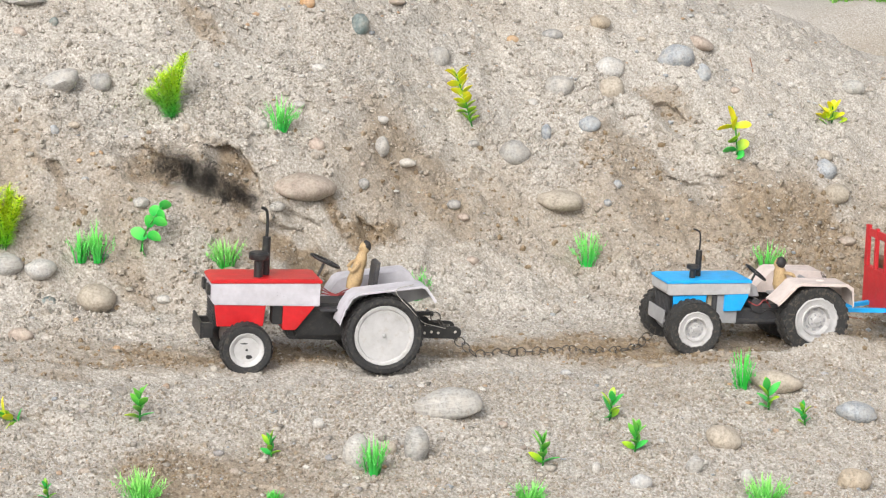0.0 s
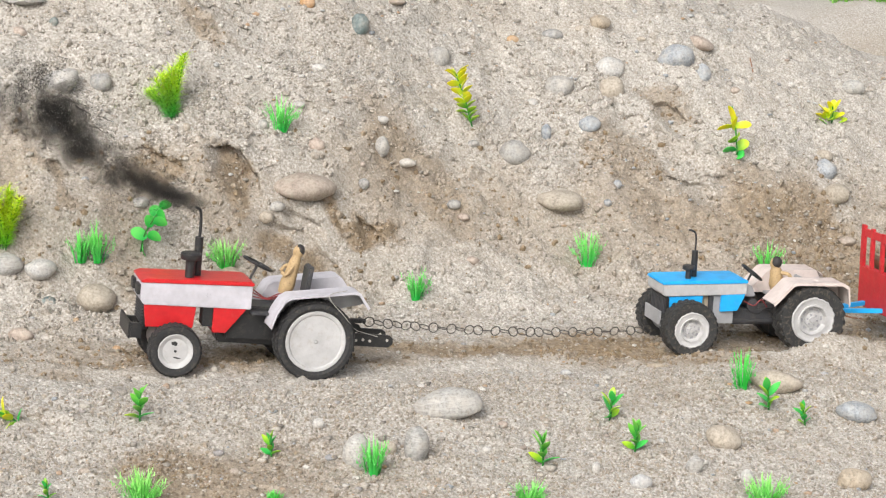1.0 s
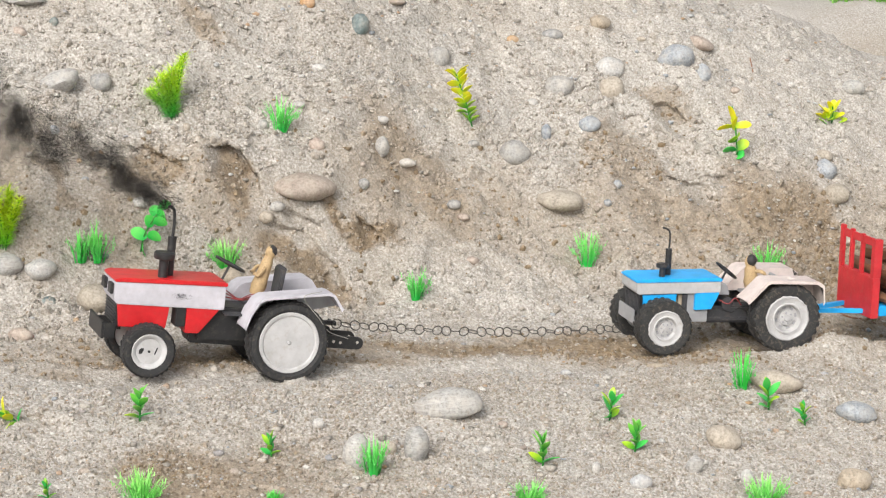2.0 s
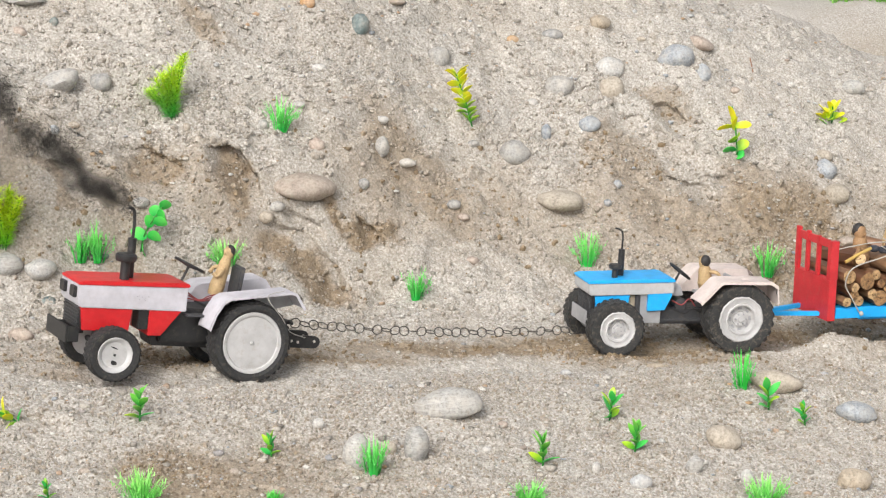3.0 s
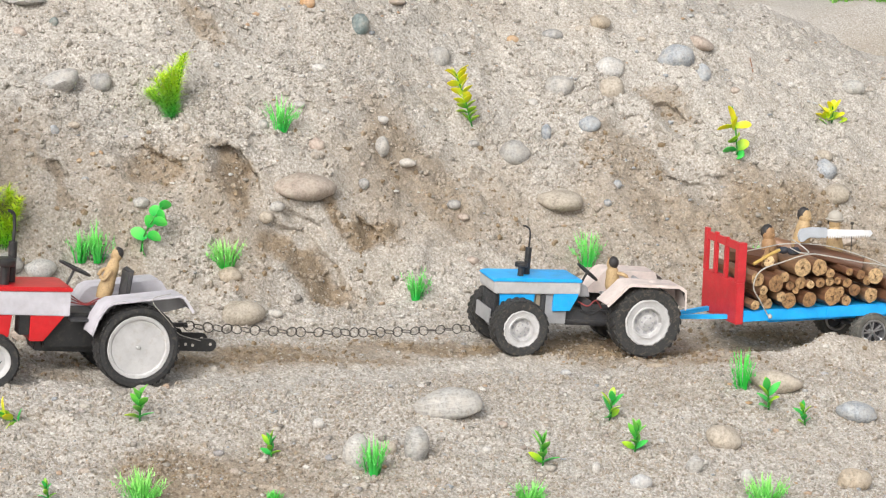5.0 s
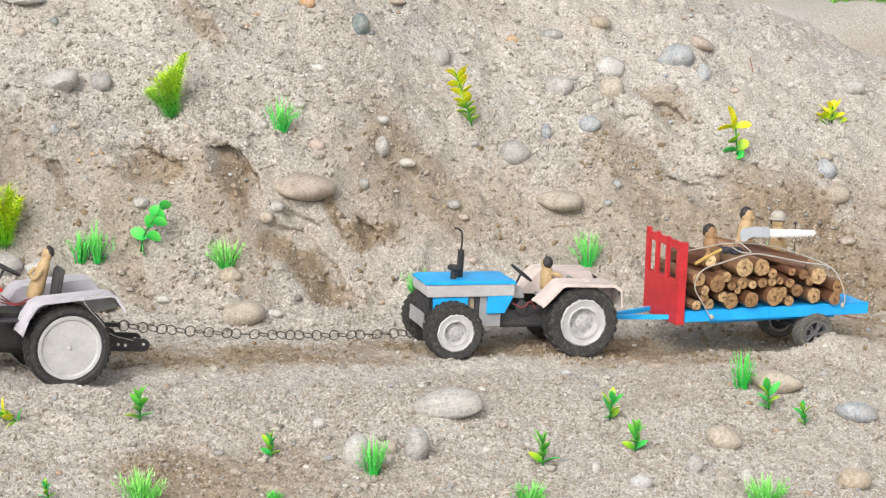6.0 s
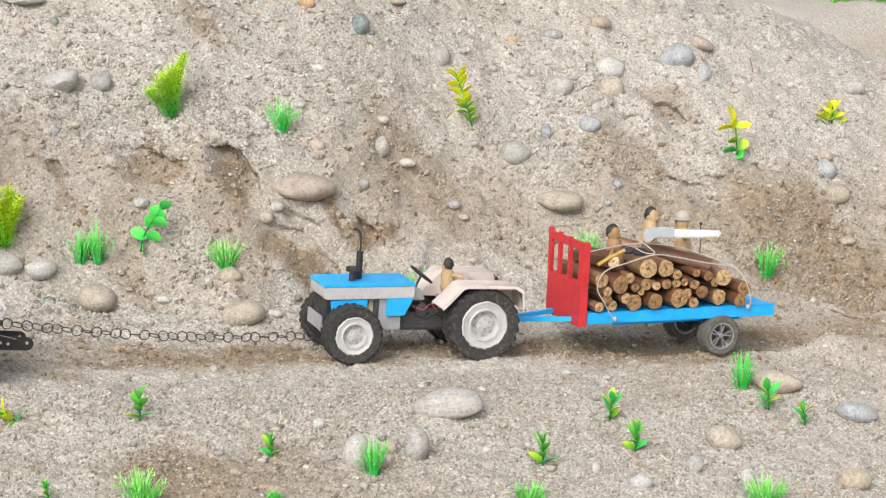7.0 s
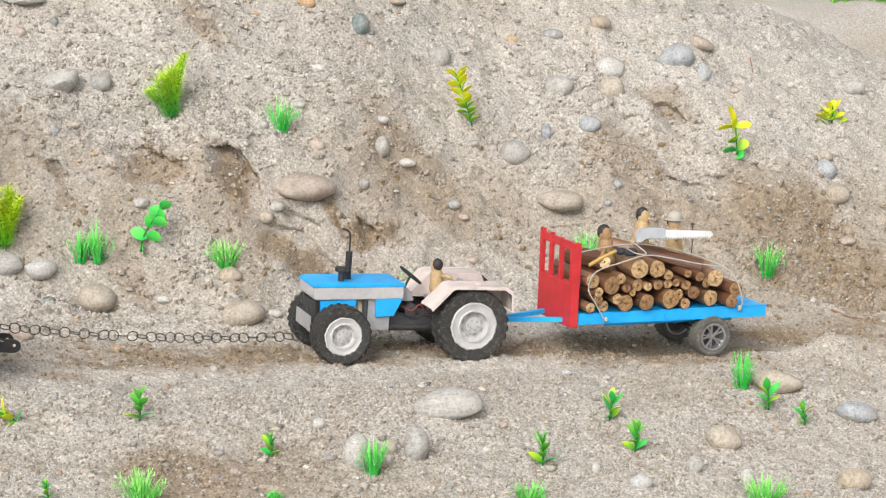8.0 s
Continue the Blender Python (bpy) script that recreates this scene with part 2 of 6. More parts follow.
def build_ground():
    gx = grid_axis(-0.62, 0.66, 0.0027, 60)
    gy = grid_axis(-0.46, 0.90, 0.0023, 60)
    X, Y = np.meshgrid(gx, gy)
    Z = ground_height(X, Y)
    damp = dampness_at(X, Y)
    Y = Y + undercut(X, Y)
    co = np.stack([X, Y, Z], -1).reshape(-1, 3).astype(np.float32)
    ny, nx = X.shape
    idx = np.arange(nx * ny).reshape(ny, nx)
    quads = np.stack([idx[:-1, :-1], idx[:-1, 1:], idx[1:, 1:], idx[1:, :-1]], -1).reshape(-1, 4)
    me = bpy.data.meshes.new("ground")
    me.vertices.add(len(co))
    me.vertices.foreach_set("co", co.ravel())
    me.loops.add(quads.size)
    me.loops.foreach_set("vertex_index", quads.ravel().astype(np.int32))
    me.polygons.add(len(quads))
    me.polygons.foreach_set("loop_start", (np.arange(len(quads)) * 4).astype(np.int32))
    me.update(calc_edges=True)
    me.polygons.foreach_set("use_smooth", np.ones(len(quads), bool))
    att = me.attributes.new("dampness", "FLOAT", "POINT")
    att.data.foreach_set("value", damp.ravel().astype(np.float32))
    me.materials.append(SAND)
    return tagged(new("ground", me), "pale coarse river sand bank and rutted sandy road", "ground", kind="structure")


build_ground()


def h_at(x, y):
    return float(ground_height(x, y, False))


# ---- mesh tools ----


def part(name, bm, material, parent=None, label="", m=None, flat=False):
    """Link a bmesh as one mesh object, under a thing or a part of it."""
    me = bpy.data.meshes.new(name)
    bmesh.ops.recalc_face_normals(bm, faces=bm.faces)
    bm.to_mesh(me)
    bm.free()
    for mat in (material if isinstance(material, (list, tuple)) else [material]):
        me.materials.append(mat)
    if not flat:
        me.polygons.foreach_set("use_smooth", [True] * len(me.polygons))
        me.set_sharp_from_angle(angle=radians(38))
    ob = new(name, me)
    if parent is not None:
        ob.parent = parent
    if m is not None:
        ob.matrix_basis = m
    return tagged(ob, label) if label else ob


def again(ob, m, parent=None):
    """Another part on the same mesh."""
    o = new(ob.name.split(".")[0], ob.data)
    o.parent = parent if parent is not None else ob.parent
    o.matrix_basis = m
    if "label" in ob:
        o["label"] = ob["label"]
    return o


def root(name, label, category, group=""):
    return tagged(new(name), label, category, group)


def edge_bevel(bm, width, angle=30):
    if width <= 0:
        return bm
    es = [e for e in bm.edges if len(e.link_faces) == 2 and e.calc_face_angle(0) > radians(angle)]
    bmesh.ops.bevel(bm, geom=es, offset=width, segments=2, affect="EDGES", clamp_overlap=True)
    return bm


def prism(profile, y0, y1, bevel=0.0006, bm=None):
    """A polygon of (x, z) drawn out along y."""
    b = bmesh.new()
    a = [b.verts.new((x, y0, z)) for x, z in profile]
    c = [b.verts.new((x, y1, z)) for x, z in profile]
    b.faces.new(a)
    b.faces.new(c[::-1])
    n = len(a)
    for i in range(n):
        b.faces.new((a[i], a[(i + 1) % n], c[(i + 1) % n], c[i]))
    bmesh.ops.recalc_face_normals(b, faces=b.faces)
    edge_bevel(b, bevel)
    return join(bm, b)


def join(bm, b):
    if bm is None:
        return b
    me = bpy.data.meshes.new("tmp")
    b.to_mesh(me)
    b.free()
    bm.from_mesh(me)
    bpy.data.meshes.remove(me)
    return bm


def slab(x0, x1, y0, y1, z0, z1, bevel=0.0006, bm=None):
    return prism([(x0, z0), (x1, z0), (x1, z1), (x0, z1)], y0, y1, bevel, bm)


def lathe(profile, segs=40, bm=None, squash=None):
    """Revolve (radius, y) round the y axis; a closed ring of profile points."""
    b = bmesh.new()
    rings = []
    for i in range(segs):
        a = 2 * math.pi * i / segs
        k = squash(i) if squash else 1.0
        rings.append([b.verts.new((r * k * math.cos(a), y, r * k * math.sin(a))) for r, y in profile])
    n = len(profile)
    for i in range(segs):
        p, q = rings[i], rings[(i + 1) % segs]
        for j in range(n):
            k = (j + 1) % n
            b.faces.new((p[j], p[k], q[k], q[j]))
    bmesh.ops.remove_doubles(b, verts=b.verts, dist=1e-6)
    return join(bm, b)


def tube(points, radius, segs=8, bm=None, closed=False, radii=None):
    """A round bar along a line of points."""
    b = bmesh.new()
    pts = [Vector(p) for p in points]
    n = len(pts)
    rings = []
    side = None
    for i, p in enumerate(pts):
        if closed:
            t = pts[(i + 1) % n] - pts[i - 1]
        else:
            t = pts[min(i + 1, n - 1)] - pts[max(i - 1, 0)]
        t.normalize()
        if side is None:
            side = t.orthogonal().normalized()
        side = (side - t * side.dot(t)).normalized()
        up = t.cross(side)
        r = radii[i] if radii else radius
        rings.append([b.verts.new(p + side * (r * math.cos(2 * math.pi * k / segs)) + up * (r * math.sin(2 * math.pi * k / segs))) for k in range(segs)])
    for i in range(n if closed else n - 1):
        p, q = rings[i], rings[(i + 1) % n]
        for k in range(segs):
            b.faces.new((p[k], p[(k + 1) % segs], q[(k + 1) % segs], q[k]))
    if not closed:
        b.faces.new(rings[0][::-1])
        b.faces.new(rings[-1])
    return join(bm, b)


def curve_points(ctrl, steps=8):
    """A smooth line through the control points."""
    P = [Vector(p) for p in ctrl]
    P = [P[0] * 2 - P[1]] + P + [P[-1] * 2 - P[-2]]
    out = []
    for i in range(1, len(P) - 2):
        a, b, c, d = P[i - 1], P[i], P[i + 1], P[i + 2]
        for s in range(steps):
            t = s / steps
            out.append(0.5 * (2 * b + (c - a) * t + (2 * a - 5 * b + 4 * c - d) * t * t + (3 * b - a - 3 * c + d) * t ** 3))
    out.append(P[-2])
    return out


def ball(centre, radii, sub=2, wobble=0.0, seed=0, bm=None, turn=None):
    b = bmesh.new()
    bmesh.ops.create_icosphere(b, subdivisions=sub, radius=1)
    for v in b.verts:
        k = 1 + wobble * noise.noise(v.co * 1.6 + Vector((seed * 3.1, seed * 1.7, 0)))
        c = Vector((v.co.x * radii[0], v.co.y * radii[1], v.co.z * radii[2])) * k
        v.co = (turn @ c if turn else c) + Vector(centre)
    return join(bm, b)


RED = paint("red_paint", (0.62, 0.015, 0.020), 0.36, 0.10)
RED_OLD = paint("trailer_red_paint", (0.56, 0.024, 0.032), 0.5, 0.2)
WHITE = paint("white_paint", (0.57, 0.55, 0.59), 0.5, 0.2)
RIM_WHITE = paint("rim_white_paint", (0.52, 0.51, 0.505), 0.6, 0.45)
PINK_WHITE = paint("pinkish_white_paint", (0.70, 0.60, 0.555), 0.55, 0.25)
GREY_WHITE = paint("grey_white_paint", (0.48, 0.475, 0.475), 0.55, 0.5)
BLUE = paint("blue_paint", (0.010, 0.42, 0.92), 0.42, 0.15)
BLACK = paint("black_paint", (0.020, 0.020, 0.021), 0.45, 0.13)
DARK = paint("dark_grey_plastic", (0.05, 0.05, 0.055), 0.5, 0.3)
GREY = paint("grey_plastic", (0.36, 0.36, 0.37), 0.5, 0.3)
BEIGE = paint("beige_card", (0.52, 0.44, 0.32), 0.7, 0.3)
RUBBER = paint("black_rubber", (0.026, 0.026, 0.027), 0.75, 0.28, scale=90)
RUBBER_DUSTY = paint("dusty_rubber", (0.030, 0.030, 0.030), 0.7, 0.6, scale=90)
RUBBER_SANDY = paint("sandy_rubber", (0.12, 0.115, 0.10), 0.85, 0.95, (0.36, 0.31, 0.25), scale=70)
CHROME = paint("silver_plastic", (0.62, 0.62, 0.63), 0.28, 0.2, metal=0.85)
STEEL = paint("dull_steel", (0.10, 0.09, 0.08), 0.5, 0.25, metal=0.6)
BOLT = paint("pale_bolt_paint", (0.62, 0.58, 0.52), 0.5, 0.3)
STRING = paint("white_string", (0.46, 0.44, 0.40), 0.9, 0.3, scale=300)
WIRE_RED = paint("red_wire", (0.30, 0.05, 0.05), 0.5, 0.2)

# ---- wheels ----


def tyre_bm(R, w, inner, lug_h):
    """A tyre round the y axis, bare of its lugs."""
    h = w / 2
    return lathe([(inner, -h * 0.80), (inner + 0.35 * (R - inner), -h * 0.98), (R - lug_h - 0.0016, -h * 0.94), (R - lug_h, -h * 0.70), (R - lug_h * 0.8, 0),
                  (R - lug_h, h * 0.70), (R - lug_h - 0.0016, h * 0.94), (inner + 0.35 * (R - inner), h * 0.98), (inner, h * 0.80)], 56)


def lug_bm(R, w, lugs, lug_h, side):
    """One slanting tread lug that wraps over the tyre's shoulder."""
    b = slab(-0.5, 0.5, -0.5, 0.5, -0.5, 0.5, 0.08)
    size = (R * 2 * math.pi / lugs * 0.50, w * 0.56, lug_h * 2.1)
    bmesh.ops.transform(b, matrix=Matrix.Translation((0, side * w * 0.235, R - lug_h * 1.02)) @ Matrix.Rotation(side * radians(28), 4, "Z") @ Matrix.Diagonal((*size, 1)), verts=b.verts)
    for v in b.verts:
        if abs(v.co.y) > w * 0.42:
            k = 1 - lug_h * 0.6 / R
            v.co.x *= k
            v.co.z *= k
            v.co.y = math.copysign(min(abs(v.co.y), w * 0.505), v.co.y)
    return b


def ragged(amount, seed):
    return lambda i: 1 + amount * math.sin(i * 1.7 + seed) * math.sin(i * 0.63 + 2 * seed) + amount * 0.5 * math.sin(i * 4.1 + seed)


def wheel(parent, style, R, w, x, y, z):
    """A wheel turning on the y axis; its outer face looks away from the vehicle."""
    s = 1 if y > 0 else -1
    h = w / 2
    inner = R * {"disc": 0.755, "small": 0.65, "dished": 0.59, "spoke": 0.66}[style]
    hub = part("wheel", lathe([(0.0, -h * 0.6), (R * 0.16, -h * 0.6), (R * 0.16, h * 0.30), (0.0, h * 0.30)], 16),
               {"disc": RIM_WHITE, "small": RIM_WHITE, "dished": RIM_WHITE, "spoke": CHROME}[style], parent)
    hub.matrix_basis = pose(x, y, z, 0, 0, 0 if s > 0 else 180)
    lugs = {"disc": 34, "small": 30, "dished": 24, "spoke": 26}[style]
    lug_h = R * {"dished": 0.018, "spoke": 0.018}.get(style, 0.012)
    rubber = {"spoke": RUBBER_SANDY, "dished": RUBBER_DUSTY}.get(style, RUBBER)
    part("tyre", tyre_bm(R, w, inner, lug_h), rubber, hub)
    for side in (-1, 1):
        lug = None
        for i in range(lugs):
            m = Matrix.Rotation(2 * math.pi * (i + (0.5 if side > 0 else 0) + 0.06 * math.sin(i * 5.3)) / lugs, 4, "Y")
            if lug is None:
                lug = part("tread_lug", lug_bm(R, w, lugs, lug_h, side), rubber, hub, m=m)
            else:
                again(lug, m)
    if style == "disc":
        rim = lathe([(0, h * 0.72), (inner * 0.30, h * 0.74), (inner * 0.86, h * 0.74), (inner * 0.90, h * 0.86), (inner * 0.99, h * 0.90), (inner * 1.015, h * 0.80), (inner * 1.0, -h * 0.6), (0, -h * 0.6)], 64, squash=ragged(0.004, 1))
        part("rim", rim, RIM_WHITE, hub)
        part("hub_pin", lathe([(0, h * 0.5), (R * 0.05, h * 0.5), (R * 0.05, h * 0.80), (R * 0.03, h * 0.88), (0, h * 0.88)], 12), RIM_WHITE, hub)
    elif style == "small":
        rim = lathe([(0, h * 0.62), (inner * 0.74, h * 0.62), (inner * 0.80, h * 0.72), (inner * 0.90, h * 0.88), (inner * 1.0, h * 0.94), (inner * 1.03, h * 0.84), (inner * 1.0, -h * 0.6), (0, -h * 0.6)], 48, squash=ragged(0.008, 2))
        part("rim", rim, RIM_WHITE, hub)
        part("hub_pin", lathe([(0, h * 0.5), (R * 0.055, h * 0.5), (R * 0.05, h * 0.70), (0, h * 0.72)], 10), BLACK, hub)
        ch = ball((-R * 0.10, h * 0.62, -R * 0.28), (R * 0.13, h * 0.025, R * 0.08), 2, 0.6, 3)
        ch = ball((R * 0.12, h * 0.62, R * 0.24), (R * 0.16, h * 0.022, R * 0.025), 2, 0.6, 5, ch)
        part("chipped_paint", ch, BLACK, hub, "black chipped spot on the white rim")
    elif style == "dished":
        rim = lathe([(0, h * 0.55), (inner * 0.60, h * 0.55), (inner * 0.64, h * 0.78), (inner * 0.67, h * 1.02), (inner * 0.73, h * 1.04), (inner * 0.76, h * 0.93), (inner * 0.98, h * 0.95), (inner * 1.04, h * 1.02), (inner * 1.10, h * 0.94), (inner * 1.0, -h * 0.6), (0, -h * 0.6)], 56, squash=ragged(0.026, R * 90))
        part("rim", rim, RIM_WHITE, hub, "white rim with ragged brushed paint edge")
        part("hub_cap", lathe([(0, h * 0.45), (inner * 0.38, h * 0.45), (inner * 0.36, h * 0.74), (inner * 0.16, h * 0.78), (inner * 0.13, h * 0.90), (0, h * 0.91)], 24), RIM_WHITE, hub)
        nut = None
        for i in range(6):
            a = 2 * math.pi * i / 6 + 0.3
            m = Matrix.Translation((inner * 0.26 * math.cos(a), h * 0.745, inner * 0.26 * math.sin(a)))
            if nut is None:
                nut = part("nut", lathe([(0, 0), (R * 0.026, 0), (R * 0.026, h * 0.10), (0, h * 0.10)], 6), GREY, hub, m=m)
            else:
                again(nut, m)
        slot = None
        for i in range(8):
            a = 2 * math.pi * i / 8
            m = Matrix.Rotation(a, 4, "Y") @ Matrix.Translation((inner * 0.495, h * 0.555, 0))
            if slot is None:
                slot = part("rim_slot", slab(-inner * 0.055, inner * 0.055, 0, h * 0.03, -inner * 0.10, inner * 0.10, 0), GREY, hub, m=m)
            else:
                again(slot, m)
    else:
        rim = lathe([(inner * 0.84, h * 0.5), (inner * 0.88, h * 0.95), (inner * 1.02, h * 0.98), (inner * 1.03, -h * 0.9), (inner * 0.86, -h * 0.9)], 40)
        part("rim", rim, CHROME, hub)
        part("brake_disc", lathe([(0, h * 0.0), (inner * 0.84, h * 0.0), (inner * 0.84, -h * 0.1), (0, -h * 0.1)], 24), DARK, hub)
        spoke = None
        for i in range(5):
            m = Matrix.Rotation(2 * math.pi * i / 5 + 0.2, 4, "Y")
            if spoke is None:
                b = None
                for k in (-1, 1):
                    b = prism([(inner * 0.10, k * inner * 0.03), (inner * 0.90, k * inner * 0.24), (inner * 0.90, k * inner * 0.12), (inner * 0.10, k * -inner * 0.05)], h * 0.35, h * 0.72, 0.0002, b)
                spoke = part("spoke", b, CHROME, hub, m=m)
            else:
                again(spoke, m)
        part("hub_cap", lathe([(0, h * 0.2), (inner * 0.2, h * 0.2), (inner * 0.18, h * 0.8), (0, h * 0.84)], 16), CHROME, hub)
    hub["radius"] = R
    return hub


# ---- tractors ----


def fender(parent, line, y0, y1, mat, lip, inner_mat):
    """A mudguard of folded card: a strip along the line of (x, z), an inner wall, a narrow outer lip."""
    t = 0.0013
    up = [(x, z) for x, z in line]
    low = [(x - (0.0008 if i in (0,) else 0), z - t) for i, (x, z) in enumerate(line)]
    f = part("mudguard", prism(up + low[::-1], min(y0, y1), max(y0, y1), 0.0003), mat, parent)
    base = [(line[-1][0], line[-1][1] - 0.002), (line[0][0], line[0][1] - 0.002)]
    yi = y0 + (0.0008 if y1 > y0 else -0.0008)
    part("inner_panel", prism([(x, z - t) for x, z in line] + base, min(y0, yi), max(y0, yi), 0.0001), inner_mat, f)
    ye = y1 + (0.0010 if y1 > y0 else -0.0010)
    lipp = [(x, z + 0.0002) for x, z in line] + [(x * 0.97, z - lip) for x, z in line[::-1]]
    part("lip", prism(lipp, min(y1, ye), max(y1, ye), 0.0001), mat, f)
    return f


def steering(parent, x, z, r, tilt, foot):
    ring = tube([(r * math.cos(a), r * math.sin(a), 0) for a in np.linspace(0, 2 * math.pi, 28, endpoint=False)], r * 0.09, 8, closed=True)
    for k in range(3):
        a = 2 * math.pi * k / 3
        ring = tube([(0, 0, -r * 0.12), (r * math.cos(a), r * math.sin(a), 0)], r * 0.06, 6, ring)
    wh = part("steering_wheel", ring, BLACK, parent)
    wh.matrix_basis = pose(x, 0.002, z, 0, tilt, 0)
    part("steering_column", tube([(x + 0.001, 0.002, z - 0.002), (foot[0], 0.002, foot[1])], 0.0013, 8), BLACK, parent)


def exhaust(parent, x, z, r, tall, pipe, bend, rp):
    s = part("exhaust", tube([(x, 0, z - 0.002), (x, 0, z + tall * 0.2), (x, 0, z + tall)], r, 14), BLACK, parent)
    part("exhaust_pipe", tube(curve_points([(x, 0, z + tall - 0.002), (x - 0.0003, 0, z + tall + pipe * 0.5), (x + 0.0008, 0, z + pipe + tall - 0.003), (x + bend * 0.5, 0, z + pipe + tall), (x + bend, 0, z + pipe + tall + 0.001)], 5), rp, 8), BLACK, s)


def air_cleaner(parent, x, y, z, tall, r, rcap, hcap):
    c = part("air_cleaner", tube([(x, y, z - 0.001), (x, y, z + tall)], r, 14), BLACK, parent)
    b = lathe([(0, 0), (rcap * 0.92, 0), (rcap, hcap * 0.15), (rcap, hcap * 0.8), (rcap * 0.85, hcap), (0, hcap)], 24)
    part("cap", b, BLACK, c, m=Matrix.Translation((x, y, z + tall - 0.001)) @ Matrix.Rotation(radians(90), 4, "X"))


def red_tractor():
    r = root("toy_tractor", "red and white homemade toy tractor with big white wheels", "toy tractor", "toy tractors in convoy")
    part("bonnet_top", prism([(0.0545, 0.0830), (0.1630, 0.0826), (0.1632, 0.0846), (0.158, 0.0866), (0.060, 0.0872), (0.0545, 0.0860)], -0.0262, 0.0262, 0.0007), RED, r)
    band = part("bonnet_side", prism([(0.0560, 0.0602), (0.1595, 0.0615), (0.1625, 0.0660), (0.1625, 0.0828), (0.0560, 0.0828)], -0.0255, 0.0255, 0.0008), WHITE, r, "white bonnet band")
    for y in (-0.0145, 0.0145):
        part("headlight", slab(0.1622, 0.1658, y - 0.0066, y + 0.0066, 0.0700, 0.0802, 0.0006), BLACK, band, "black square headlight")
    part("nose", prism([(0.1590, 0.0632), (0.1085, 0.0632), (0.1110, 0.0400), (0.1560, 0.0400)], -0.0240, 0.0240, 0.0006), RED, r)
    g = part("grille", slab(0.1560, 0.1590, -0.0225, 0.0225, 0.0400, 0.0632, 0.0004), BLACK, r)
    for i in range(7):
        part("slat", slab(0.1590, 0.1602, -0.0215, 0.0215, 0.0420 + i * 0.003, 0.0434 + i * 0.003, 0.0002), DARK, g)
    part("side_panel", prism([(0.0920, 0.0632), (0.0580, 0.0632), (0.0790, 0.0365), (0.0920, 0.0365)], -0.0245, 0.0245, 0.0005), RED, r)
    part("battery_box", slab(0.0920, 0.1020, 0.0060, 0.0235, 0.0420, 0.0628, 0.0008), BLACK, r)
    part("gearbox", prism([(0.0640, 0.0620), (0.0150, 0.0620), (0.0050, 0.0480), (0.0050, 0.0290), (0.0780, 0.0290), (0.0780, 0.0370)], -0.0180, 0.0180, 0.0012), BLACK, r)
    part("sump", prism([(0.0880, 0.0365), (0.0100, 0.0330), (0.0100, 0.0230), (0.0840, 0.0250)], -0.0130, 0.0130, 0.0012), BLACK, r)
    part("footplate", slab(0.0300, 0.0560, -0.0300, 0.0300, 0.0560, 0.0580, 0.0004), DARK, r)
    part("rear_axle", tube([(-0.0045, -0.040, 0.0365), (-0.0045, 0.040, 0.0365)], 0.0050, 12), BLACK, r)
    part("front_axle", tube([(0.1297, -0.037, 0.0220), (0.1297, 0.037, 0.0220)], 0.0030, 10, slab(0.1245, 0.1350, -0.0090, 0.0090, 0.0220, 0.0402, 0.0008)), BLACK, r)
    b = part("bumper", slab(0.1700, 0.1725, -0.0290, 0.0290, 0.0290, 0.0450, 0.0005), BLACK, r)
    for y in (-0.016, 0.016):
        part("bumper_arm", slab(0.1520, 0.1702, y - 0.002, y + 0.002, 0.0360, 0.0420, 0.0004), BLACK, b)
    part("bumper_side", slab(0.1600, 0.1705, 0.0270, 0.0290, 0.0300, 0.0440, 0.0004), BLACK, b)
    exhaust(r, 0.1065, 0.0868, 0.0040, 0.0375, 0.0275, 0.0065, 0.0015)
    air_cleaner(r, 0.1155, 0.0120, 0.0868, 0.0185, 0.0045, 0.0100, 0.0070)
    line = [(0.0420, 0.0490), (0.0370, 0.0640), (0.0300, 0.0755), (0.0240, 0.0790), (-0.0390, 0.0865), (-0.0435, 0.0855), (-0.0540, 0.0715)]
    # near inner wall is grey: shade under the guard put into its colour
    fender(r, line, 0.0230, 0.0520, WHITE, 0.0022, GREY)
    fender(r, line, -0.0230, -0.0520, WHITE, 0.0022, WHITE)
    part("seat", slab(-0.0020, 0.0180, -0.0120, 0.0120, 0.0640, 0.0700, 0.0012), WIRE_RED, r, "dull red seat pad")
    part("seat_back", prism([(-0.0020, 0.0660), (0.0020, 0.0660), (-0.0010, 0.1000), (-0.0060, 0.1020)], -0.0120, 0.0120, 0.0010), DARK, r)
    part("deck", slab(-0.0240, 0.0300, -0.0230, 0.0230, 0.0600, 0.0640, 0.0006), DARK, r)
    steering(r, 0.0480, 0.1010, 0.0150, -24, (0.0560, 0.0830))
    for i in range(3):
        part("wire", tube(curve_points([(0.054, 0.010 + 0.004 * i, 0.078 - 0.003 * i), (0.040, 0.014 + 0.003 * i, 0.070), (0.028, 0.012, 0.074 - 0.002 * i), (0.012, 0.014 + 0.002 * i, 0.076), (-0.004, 0.016, 0.073)], 6), 0.0006, 5), WIRE_RED, r, "thin dull red wire")
    part("thread", tube(curve_points([(-0.030, 0.0525, 0.088), (-0.012, 0.0560, 0.082), (-0.030, 0.0530, 0.062), (-0.044, 0.0400, 0.048), (-0.060, 0.0200, 0.040), (-0.074, 0.0160, 0.036)], 8), 0.0004, 5), STRING, r, "loose pale thread")
